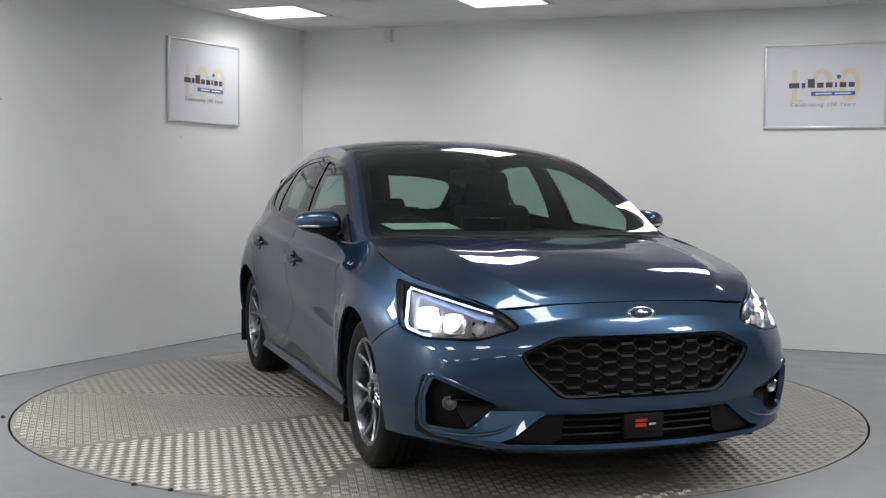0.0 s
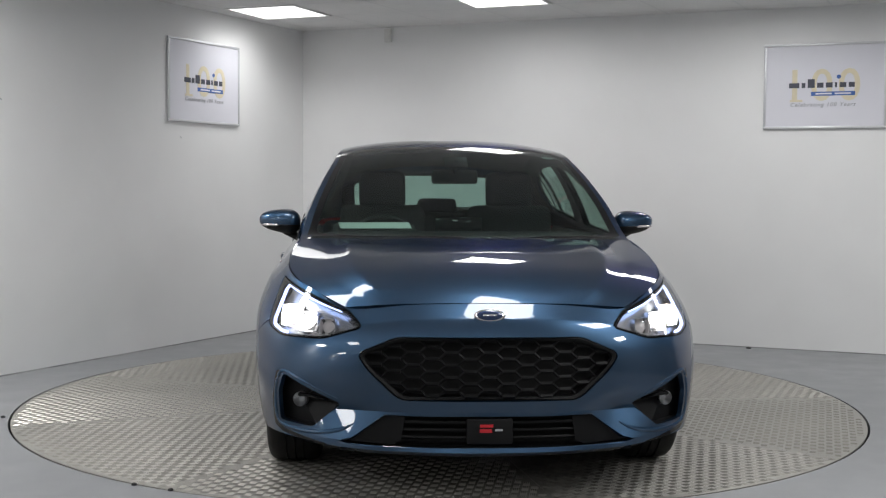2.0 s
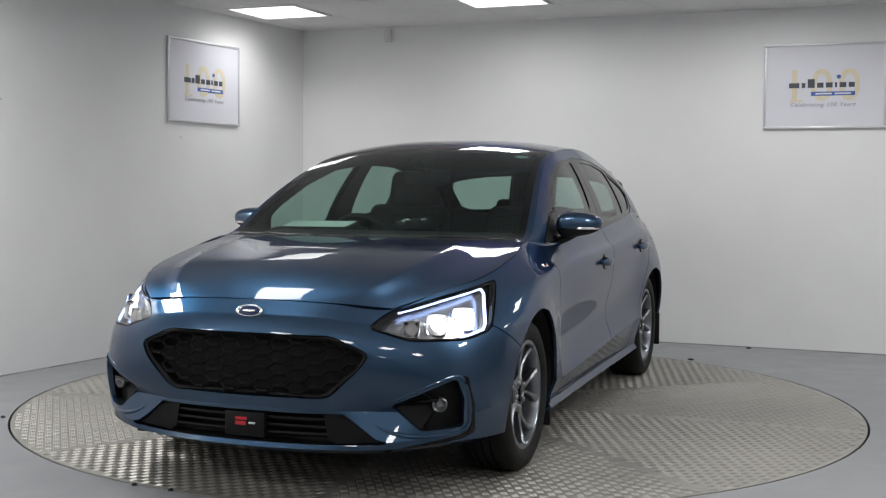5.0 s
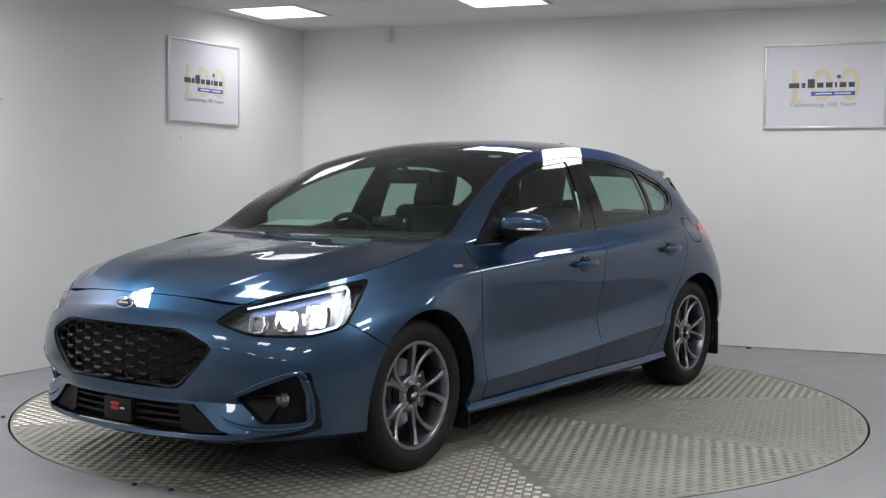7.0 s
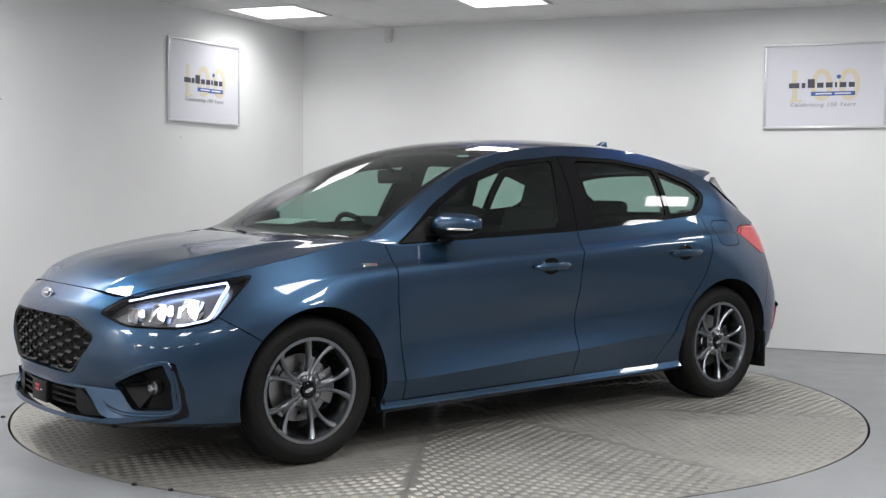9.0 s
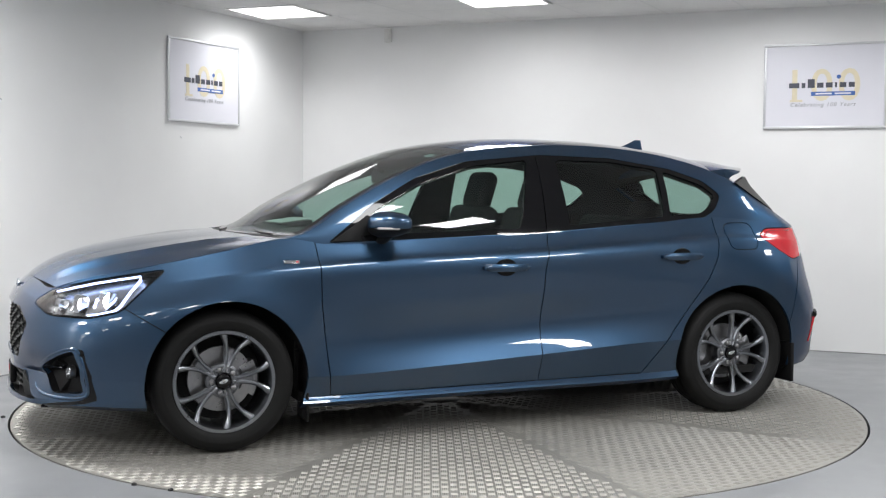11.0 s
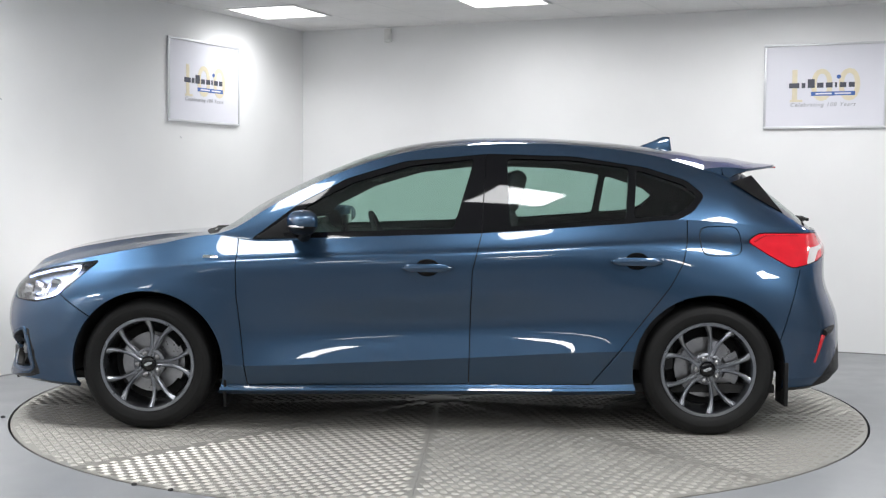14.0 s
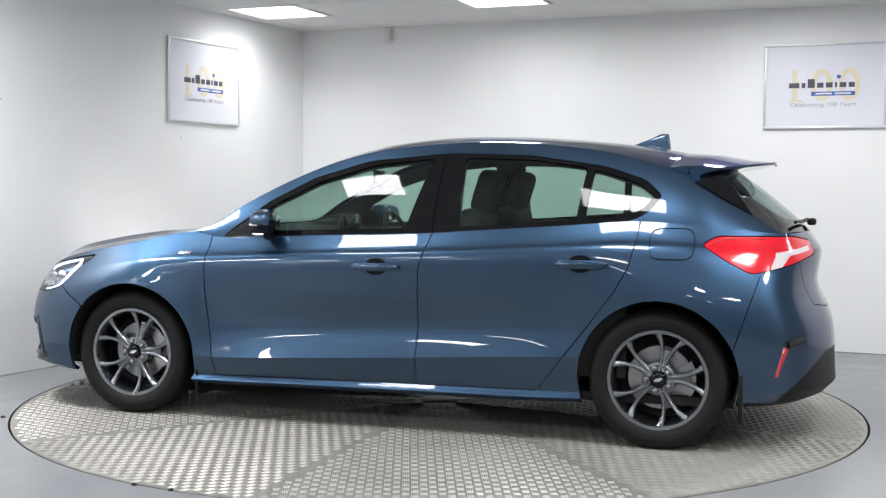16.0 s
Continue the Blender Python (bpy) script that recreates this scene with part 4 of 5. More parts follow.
# ---- tail lights ----
Ct, _ = centre(LOW)
dt = diag_r(Ct)
pale_ = tail_ & (f_pale(Ct, None) < 0)
for side in (1, -1):
    lamp = new("tail_light")
    lamp.parent = car
    tagged(lamp, "red wraparound tail light with a pale section")
    panel("red_lens", LOW, tail_ & ~pale_, RED_LENS, lamp, 0.02, sides=(side,))
    panel("pale_lens", LOW, pale_, WHITE_LENS, lamp, 0.02, sides=(side,))
    rr = [(.535, .93), (.60, .957), (.75, .958), (.92, .952)]
    part("light_guide", add_tube(bmesh.new(), [skin_at(diag_r, u, z, is_back, -0.001, side)[0] for u, z in rr], 0.004, 6), RED_DARK, lamp)

# ---- grille: frame, backing and honeycomb bars ----
def nose_x(y, z):
    """Depth of the nose surface at a place seen from ahead."""
    a = min(abs(y), .6)
    return 2.214 - 0.24 * a * a - 0.12 * max(0.0, z - .55) - 0.10 * a**4


grille = new("grille")
grille.parent = car
tagged(grille, "matt black honeycomb grille")
outline = [(y, z) for y, z in GRILLE if y > 0]
ring = outline + [(-y, z) for y, z in reversed(outline)]
cy, cz = 0.0, .507
bm = bmesh.new()
loops = []
for inset, dx in ((0.0, -.006), (0.010, .004), (0.026, -.004), (0.030, -.060)):
    row = []
    for y, z in ring:
        d = Vector((cy - y, cz - z))
        k = inset / max(d.length, .05)
        yy, zz = y + d.x * k * 0.8, z + d.y * k * 1.6
        row.append(bm.verts.new((nose_x(yy, zz) + dx, yy, zz)))
    loops.append(row)
for a, b in zip(loops, loops[1:]):
    for i in range(len(a)):
        j = (i + 1) % len(a)
        bm.faces.new((a[i], a[j], b[j], b[i]))
part("grille_frame", bm, BLACK_TRIM, grille, "black rim")
bm = bmesh.new()
back = [bm.verts.new((nose_x(y, z) - .062, y, z)) for y, z in ring]
mid_v = bm.verts.new((nose_x(0, cz) - .062, 0, cz))
for i in range(len(back)):
    bm.faces.new((back[i], back[(i + 1) % len(back)], mid_v))
part("backing", bm, SHELL, grille)
bm = bmesh.new()
for i in range(-9, 9):
    y0, y1 = i * .05, (i + 1) * .05
    q = [(y0, .40), (y1, .40), (y1, .495), (y0, .495)]
    if all(poly_dist(np.array([abs(y)]), np.array([z]), GRILLE)[0] < -0.004 for y, z in q):
        bm.faces.new([bm.verts.new((nose_x(y, z) - .028, y, z)) for y, z in q])
part("blanking_plate", bm, BLACK_TRIM, grille, "closed black lower half behind the bars")


def hex_bar(y, z):
    return nose_x(y, z) - .016


seen_edges = set()
for i in range(-8, 9):
    for j in range(-4, 5):
        cy0, cz0 = i * .070 / 1.0, .508 + j * .0455 + (0.02275 if i % 2 else 0)
        hexa = [(cy0 + dy, cz0 + dz) for dy, dz in ((-.047, 0), (-.023, .02275), (.023, .02275), (.047, 0), (.023, -.02275), (-.023, -.02275))]
        for k in range(6):
            a, b = hexa[k], hexa[(k + 1) % 6]
            key = tuple(sorted((tuple(round(v, 2) for v in a), tuple(round(v, 2) for v in b))))
            if key in seen_edges:
                continue
            if max(poly_dist(np.array([abs(p[0])]), np.array([p[1]]), GRILLE)[0] for p in (a, b)) > -0.006:
                continue
            seen_edges.add(key)
            flat = abs(a[1] - b[1]) < 1e-3
            bm = bmesh.new()
            add_tube(bm, [(hex_bar(*a), a[0], a[1]), (hex_bar(*b), b[0], b[1])], .0085 if flat else .0055, 4)
            for v in bm.verts:
                v.co.x += 0.0 if flat else -0.006
            part("honeycomb_bar", bm, BLACK_TRIM, grille, smooth=False)

# lower intake
intake = new("lower_intake")
intake.parent = car
tagged(intake, "black lower air intake with horizontal slats")
half = [(0, .345), (.385, .345), (.50, .262), (.56, .243), (.50, .232), (0, .225)]
ringi = half[:-1] + [(.30, .225)] + [(-y, z) for y, z in reversed(half[1:-1])]
bm = bmesh.new()
bm.faces.new([bm.verts.new((nose_x(y, z) - .07 - .10 * abs(y) ** 2, y, z)) for y, z in ringi])
part("backing", bm, SHELL, intake)
bm = bmesh.new()
fr = [bm.verts.new((nose_x(y, .35) - .006 - (.0 if abs(y) < .4 else .012), y, z)) for y, z in ringi]
bk = [bm.verts.new((nose_x(y, .35) - .07 - .10 * abs(y) ** 2, y, z)) for y, z in ringi]
for i in range(len(fr)):
    bm.faces.new((fr[i], fr[(i + 1) % len(fr)], bk[(i + 1) % len(fr)], bk[i]))
part("intake_wall", bm, BLACK_TRIM, intake)
for z in (.262, .290, .318):
    w = .36 if z > .30 else .40
    part("slat", add_tube(bmesh.new(), [(nose_x(y, .35) - .034, y, z) for y in np.linspace(-w, w, 15)], .006, 6), BLACK_TRIM, intake)
for s_ in (1, -1):
    bm = bmesh.new()
    q = [(.31, .340), (.385, .340), (.50, .262), (.545, .244), (.36, .232), (.325, .25)]
    bm.faces.new([bm.verts.new((nose_x(y, .35) - .024, y * s_, z)) for y, z in q])
    part("corner_plate", bm, BLACK_TRIM, intake)
plate = part("badge_plate", box((nose_x(0, .3) - .03, -.085, .243), (nose_x(0, .3) - .004, .085, .337), .006), BLACK_TRIM, car, "black badge plate")
bx = nose_x(0, .3) - .0015


def badge_shape(poly, mat, x, parent, name):
    bm = bmesh.new()
    bm.faces.new([bm.verts.new((x, y, z)) for y, z in poly])
    r = bmesh.ops.extrude_face_region(bm, geom=list(bm.faces))
    bmesh.ops.translate(bm, verts=[v for v in r["geom"] if isinstance(v, bmesh.types.BMVert)], vec=(-.003, 0, 0))
    return part(name, bm, mat, parent, smooth=False)


for q in ([(-.050, .328), (.012, .328), (.017, .314), (-.045, .314)], [(-.043, .306), (.012, .306), (.020, .289), (-.038, .289)]):
    badge_shape([(y * .78 - .004 + (z - .304) * .25, (z - .309) * .78 + .302) for y, z in q], BADGE_RED, bx, plate, "red_mark")
badge_shape([(.020, .300), (.048, .300), (.046, .292), (.018, .292)], CHROME, bx, plate, "silver_mark")

# oval badge on the nose
p, n = Vector((2.176, 0, .714)), Vector((1, 0, .30)).normalized()
ov = part("oval_badge", (lambda b: (add_lathe(b, [(0.004, .0005), (0.007, .85), (0.0075, .93), (0.0055, 1.0), (0.0, 1.0)], 40, "z"), b)[1])(bmesh.new()), CHROME, car, "chrome-rimmed oval badge")
for v in ov.data.vertices:
    v.co = Vector((v.co.x * .058, v.co.y * .0235, v.co.z))
ov.matrix_local = basis(Vector((2.166, 0, .713)), n)
inner = part("badge_field", (lambda b: (add_lathe(b, [(0.0085, .0005), (0.0085, .80), (0.006, .83)], 40, "z"), b)[1])(bmesh.new()), BADGE_BLUE, ov, "dark blue oval field")
for v in inner.data.vertices:
    v.co = Vector((v.co.x * .058, v.co.y * .0235, v.co.z))
mk = part("badge_mark", box((-.026, -.004, .0085), (.026, .004, .0095), .001), CHROME, ov)

# ---- fog lamps ----
for side in (1, -1):
    fog = new("fog_lamp")
    fog.parent = car
    tagged(fog, "round fog lamp in a black recess")
    q = [(y, z) for y, z in FOG]
    bm = bmesh.new()
    fr, bk = [], []
    for y, z in q:
        p, n = skin_at(col_y, y, z, is_nose, 0.004, side)
        fr.append(bm.verts.new(p))
        bk.append(bm.verts.new(p + Vector((-.055 if y > .65 else -.03, -.006 * side, 0))))
    for i in range(len(q)):
        j = (i + 1) % len(q)
        bm.faces.new((fr[i], fr[j], bk[j], bk[i]))
    c0 = sum((v.co for v in bk), Vector()) / len(bk)
    cvx = bm.verts.new(c0)
    for i in range(len(q)):
        bm.faces.new((bk[i], bk[(i + 1) % len(q)], cvx))
    part("recess", bm, BLACK_TRIM, fog)
    p, n = skin_at(col_y, .722, .368, is_nose, 0.034, side)
    M = basis(p, Vector((1, .28 * side, 0)))
    bm = bmesh.new()
    add_lathe(bm, [(-.02, .028), (.006, .028), (.008, .026), (.004, .023), (-.012, .012), (-.014, .0005)], 28, "z")
    bmesh.ops.transform(bm, matrix=M, verts=bm.verts)
    part("bowl", bm, STEEL, fog, "small steel fog lamp bowl")
    bm = bmesh.new()
    add_lathe(bm, [(.008, .025), (.012, .016), (.014, .0005)], 28, "z")
    bmesh.ops.transform(bm, matrix=M, verts=bm.verts)
    part("glass_cover", bm, LENS, fog)
    # painted blade that frames the recess below, outside and above
    rim_run = [(.50, .305), (.56, .272), (.655, .262), (.785, .268), (.800, .295), (.806, .40), (.788, .478), (.765, .492), (.66, .445), (.56, .397)]
    rim_run = [(y, z, r) for (y, z), r in zip(rim_run, (.003, .009, .009, .009, .008, .008, .008, .008, .006, .003))]
    for _ in range(2):
        rim_run = [rim_run[0]] + [tuple(a + (b - a) * w for a, b in zip(p, q)) for p, q in zip(rim_run, rim_run[1:]) for w in (.25, .75)] + [rim_run[-1]]
    pts = [skin_at(col_y, y, z, is_nose, 0.001, side)[0] for y, z, r in rim_run]
    for _ in range(3):
        pts = [pts[0]] + [(a + b * 2 + c) / 4 for a, b, c in zip(pts, pts[1:], pts[2:])] + [pts[-1]]
    part("bumper_blade", add_tube(bmesh.new(), pts, [r for y, z, r in rim_run], 10), CAR_BLUE, fog, "blue painted blade round the recess")
    a, _ = skin_at(col_y, .60, .375, is_nose, 0.020, side)
    b, _ = skin_at(col_y, .715, .392, is_nose, 0.022, side)
    part("winglet", add_tube(bmesh.new(), [a, (a + b) / 2 + Vector((.004, 0, .004)), b], [.006, .011, .014], 8, 0.6), BLACK_GLOSS, fog)

# ---- wheels ----
WR = 0.318
wheel = new("wheel")
bm = bmesh.new()
add_lathe(bm, [(-.105, .226), (-.110, .240), (-.112, .270), (-.106, .298), (-.090, .312), (-.060, WR), (-.047, WR), (-.046, .311), (-.040, .311), (-.039, WR),
               (-.012, WR + .001), (-.011, .311), (-.005, .311), (-.004, WR + .001), (.024, WR), (.025, .311), (.031, .311), (.032, WR), (.060, WR),
               (.088, .313), (.103, .300), (.1105, .284), (.1105, .279), (.112, .277), (.112, .268), (.109, .250), (.103, .236), (.096, .229), (.09, .224)], 72, "y")
tyre = part("tyre", bm, RUBBER, wheel, "black rubber tyre", angle=50)
bm = bmesh.new()
add_lathe(bm, [(.092, .2295), (.0985, .2275), (.0985, .2135), (.093, .2100), (.060, .2060), (.0, .198), (-.07, .205), (-.095, .222)], 72, "y")
part("rim", bm, ALLOY, wheel, "grey alloy wheel rim")
bm = bmesh.new()
add_lathe(bm, [(.020, .196), (-.03, .196), (-.095, .200)], 48, "y")
part("barrel", bm, DARK_ALLOY, wheel)


def spoke(sgn):
    """One arm of a split pair, aimed down -z, hub to rim."""
    bm = bmesh.new()
    rows = []
    K = 12
    for k in range(K + 1):
        u = k / K
        r = .040 + (.217 - .040) * u
        a = math.asin((.0095 + .0575 * u**2.5) / r) * sgn
        wdt = .0120 - .0030 * sin(pi * u) + .0050 * max(0, u - .7) / .3
        dep = .073 + .022 * u**1.6 - .012 * sin(pi * u)
        c = Vector((sin(a) * r, dep, -cos(a) * r))
        t = Vector((cos(a), 0, sin(a)))
        inner_w = wdt * 0.34
        rows.append([bm.verts.new(c - t * wdt + Vector((0, -.030, 0))), bm.verts.new(c - t * wdt * .92 + Vector((0, -.006, 0))),
                     bm.verts.new(c - t * inner_w), bm.verts.new(c + t * inner_w),
                     bm.verts.new(c + t * wdt * .92 + Vector((0, -.006, 0))), bm.verts.new(c + t * wdt + Vector((0, -.030, 0)))])
    for a_, b_ in zip(rows, rows[1:]):
        for i in range(5):
            bm.faces.new((a_[i], a_[i + 1], b_[i + 1], b_[i]))
    bm.faces.new(rows[0])
    bm.faces.new(rows[-1][::-1])
    return bm


sp = [part("spoke", spoke(1), ALLOY, wheel, angle=25), part("spoke", spoke(-1), ALLOY, wheel, angle=25)]
bm = bmesh.new()
f0 = [(-.004, .045), (.004, .045), (.016, .10), (.022, .14), (-.022, .14), (-.016, .10)]
top_ = [bm.verts.new((x, .062 - (.014 if r > .12 else 0), -r)) for x, r in f0]
bot_ = [bm.verts.new((x, .035, -r)) for x, r in f0]
bm.faces.new(top_)
for i in range(6):
    bm.faces.new((top_[i], top_[(i + 1) % 6], bot_[(i + 1) % 6], bot_[i]))
web = part("web", bm, DARK_ALLOY, wheel)
bm = bmesh.new()
add_lathe(bm, [(.0, .0135), (.012, .0125), (.016, .009), (.017, .0005)], 6, "y")
nut = part("wheel_nut", bm, STEEL, wheel, angle=60)
for k in range(5):
    for ob in sp + [web]:
        o = ob if k == 0 else ob.copy()
        if k:
            scene.collection.objects.link(o)
        o.matrix_basis = Matrix.Rotation(radians(72 * k), 4, "Y")
    o = nut if k == 0 else nut.copy()
    if k:
        scene.collection.objects.link(o)
    o.matrix_basis = Matrix.Rotation(radians(72 * k), 4, "Y") @ Matrix.Translation((0, .062, .054))
bm = bmesh.new()
add_lathe(bm, [(.030, .078), (.062, .076), (.068, .066), (.066, .040), (.070, .036)], 40, "y")
part("hub", bm, DARK_ALLOY, wheel)
bm = bmesh.new()
add_lathe(bm, [(.064, .034), (.078, .032), (.082, .024), (.083, .0005)], 32, "y")
cap = part("hub_cap", bm, BLACK_GLOSS, wheel, "gloss black centre cap")
bm = bmesh.new()
add_lathe(bm, [(.0835, .0005), (.0845, .012), (.0845, .018), (.082, .021)], 28, "y")
o = part("cap_badge", bm, CHROME, cap, "small oval badge")
for v in o.data.vertices:
    v.co.z *= .45
bm = bmesh.new()
add_lathe(bm, [(-.006, .062), (.010, .062), (.012, .066), (-.004, .070), (-.004, .146), (-.026, .146), (-.026, .07)], 56, "y")
part("brake_disc", bm, STEEL, wheel, "bare steel brake disc")
bm = bmesh.new()
add_lathe(bm, [(-.05, .19), (-.055, .05)], 48, "y")
part("dust_shield", bm, SHELL, wheel)
bm = bmesh.new()
K = 10
cal = []
for k in range(K + 1):
    a = radians(150 + 60 * k / K)
    cal.append([bm.verts.new((cos(a) * r, y, sin(a) * r)) for r, y in ((.098, .018), (.165, .018), (.165, -.05), (.098, -.05))])
for a_, b_ in zip(cal, cal[1:]):
    for i in range(4):
        bm.faces.new((a_[i], a_[(i + 1) % 4], b_[(i + 1) % 4], b_[i]))
bm.faces.new(cal[0])
bm.faces.new(cal[-1][::-1])
part("brake_caliper", bm, STEEL, wheel)
wheel.parent = car
spots = [(1.35, .755, 1, 20), (-1.35, .760, 1, 0), (1.35, -.755, -1, 50), (-1.35, -.760, -1, 10)]
for i, (x, y, sd, spin) in enumerate(spots):
    m = Matrix.Translation((x, y, WR)) @ (Matrix.Rotation(pi, 4, "Z") if sd < 0 else Matrix())
    w = wheel if i == 0 else copy_thing(wheel, m)
    w.parent = car
    w.matrix_basis = m
    for ch in w.children:
        if "caliper" not in ch.name and "shield" not in ch.name:
            ch.matrix_basis = Matrix.Rotation(radians(spin), 4, "Y") @ ch.matrix_basis
    tagged(w, "five-twin-spoke grey alloy wheel")

# ---- wheel housings, underbody, flaps ----
for cx, cz_ in (ARCH_F, ARCH_R):
    for side in (1, -1):
        bm = bmesh.new()
        rows = []
        for y in (.905, .87, .56):
            rows.append([bm.verts.new((cx + (R_ARCH + (.004 if y > .9 else .012)) * cos(a), y * side, cz_ + (R_ARCH + (.004 if y > .9 else .012)) * sin(a)))
                         for a in np.linspace(-.10, pi + .10, 36)])
        for a_, b_ in zip(rows, rows[1:]):
            for i in range(35):
                bm.faces.new((a_[i], a_[i + 1], b_[i + 1], b_[i]))
        bmesh.ops.delete(bm, geom=[f for f in bm.faces if abs(f.calc_center_median().y) > .868], context="FACES")
        c0 = bm.verts.new((cx, .56 * side, cz_))
        for i in range(35):
            bm.faces.new((rows[2][i], rows[2][i + 1], c0))
        part("wheel_housing", bm, SHELL, car, "black wheel arch liner")
part("underbody", box((-1.68, -.78, .20), (1.0, .80, .24)), SHELL, car, "dark underbody")
part("engine_tray", box((.95, -.55, .20), (2.10, .55, .24)), SHELL, car)
part("firewall", box((.98, -.72, .22), (1.0, .72, .93)), SHELL, car)
for side in (1, -1):
    part("mudflap", box((.966, .70, .115) if side > 0 else (.966, -.858, .115), (.980, .858, .43) if side > 0 else (.980, -.70, .43), .005), BLACK_TRIM, car, "black rubber mudflap")
    part("mudflap", box((-1.725, .72, .15) if side > 0 else (-1.725, -.885, .15), (-1.705, .885, .36) if side > 0 else (-1.705, -.72, .36), .005), BLACK_TRIM, car, "black rubber mudflap")

# ---- door mirrors ----
for side in (1, -1):
    mir = new("door_mirror")
    mir.parent = car
    tagged(mir, "blue door mirror with a black lower half")
    def shell_part(z0, z1, mat, name, grow=1.0):
        bm = bmesh.new()
        bmesh.ops.create_uvsphere(bm, u_segments=32, v_segments=24, radius=1)
        for v in bm.verts:
            x, y, z = v.co
            fx = math.copysign(abs(x) ** .75, x)
            fy = math.copysign(abs(y) ** .7, y)
            fz = math.copysign(abs(z) ** .8, z)
            taper = 1 - .25 * fy
            X = .575 + (fx * .085 if x > 0 else fx * .055) * (1 - .15 * fy) - .045 * fy * 0.7
            Y = .888 + fy * .104
            Z = 1.010 + fz * (.058 if z > 0 else .056) * taper + .006 * fy
            v.co = Vector((X, Y * side, Z))
        bmesh.ops.bisect_plane(bm, geom=list(bm.verts) + list(bm.edges) + list(bm.faces), plane_co=(0, 0, z0), plane_no=(0, 0, 1), clear_inner=True)
        if z1:
            bmesh.ops.bisect_plane(bm, geom=list(bm.verts) + list(bm.edges) + list(bm.faces), plane_co=(0, 0, z1), plane_no=(0, 0, 1), clear_outer=True)
        return part(name, bm, mat, mir)
    shell_part(.994, 0, CAR_BLUE, "cover")
    shell_part(.90, .9925, BLACK_TRIM, "lower_shell")
    strip = [(.640, .84), (.645, .90), (.615, .95), (.57, .974)]
    part("indicator", add_tube(bmesh.new(), [(x + .006, (y + .004) * side, .993) for x, y in strip], .006, 6), WHITE_LENS, mir, "clear indicator strip")
    part("arm", add_tube(bmesh.new(), [(.60, .79 * side, .93), (.585, .83 * side, .945), (.58, .87 * side, .962)], [.03, .024, .02], 10, .7), BLACK_TRIM, mir)
    part("mirror_foot", prism([(.84, .928), (.56, .940), (.60, 1.03), (.66, 1.05)], .012, lambda u, v, w: Vector((u, (.782 - .25 * (v - .93) + w) * side, v)), .003), BLACK_TRIM, mir)
    part("mirror_glass", box((.530, .815, .975) if side > 0 else (.530, -.955, .975), (.534, .955, 1.040) if side > 0 else (.534, -.815, 1.040), .001), CHROME, mir)

# ---- door handles ----
for x, z, tilt in ((-.003, .800, .0), (-.997, .838, .0)):
    for side in (1, -1):
        dh = new("door_handle")
        dh.parent = car
        tagged(dh, "blue pull handle over a dark cup")
        p, n = skin_at(col_x, x, z, is_side, 0.0, side)
        y0 = abs(p.y)
        bm = bmesh.new()
        rows = []
        for u in np.linspace(-1, 1, 15):
            h = .018 * (1 - abs(u) ** 5) ** .5 + .001
            out = .040 - .020 * u * u
            rows.append([bm.verts.new((x + u * .122, (y0 + o_) * side, z + h * hz)) for o_, hz in
                         ((out - .020, -.7), (out - .006, -1), (out, -.5), (out + .001, .3), (out - .006, 1), (out - .020, .7))])
        for a_, b_ in zip(rows, rows[1:]):
            for i in range(6):
                bm.faces.new((a_[i], a_[(i + 1) % 6], b_[(i + 1) % 6], b_[i]))
        bm.faces.new(rows[0])
        bm.faces.new(rows[-1][::-1])
        part("pull", bm, CAR_BLUE, dh, angle=60)
        bm = bmesh.new()
        disc_ = [(cos(a) * .058, sin(a) * .042) for a in np.linspace(0, 2 * pi, 24, endpoint=False)]
        cc = bm.verts.new((x + .0, (y0 + .0065) * side, z))
        rim_ = [bm.verts.new((x + u, (y0 + .001) * side, z + w)) for u, w in disc_]
        mid_ = [bm.verts.new((x + u * .93, (y0 + .006) * side, z + w * .93)) for u, w in disc_]
        for i in range(24):
            j = (i + 1) % 24
            bm.faces.new((rim_[i], rim_[j], mid_[j], mid_[i]))
            bm.faces.new((mid_[i], mid_[j], cc))
        part("cup", bm, BLACK_GLOSS, dh)
        for e_ in (-.118, .118):
            part("mount", box((x + e_ - .006, min((y0 - .004) * side, (y0 + .022) * side), z - .008), (x + e_ + .006, max((y0 - .004) * side, (y0 + .022) * side), z + .008), .003), CAR_BLUE, dh)

# wing badge
for side in (1, -1):
    p, n = skin_at(col_x, 1.045, .842, yes, -.001, side)
    b0 = part("wing_badge", box((-.036, -.0085, -.002), (.036, .0085, .002), .001, basis(p, n)), CHROME, car, "small silver and red wing badge")
    part("red_mark", box((.020, -.005, .0015), (.030, .005, .0026), .0005, basis(p, n)), BADGE_RED, b0)

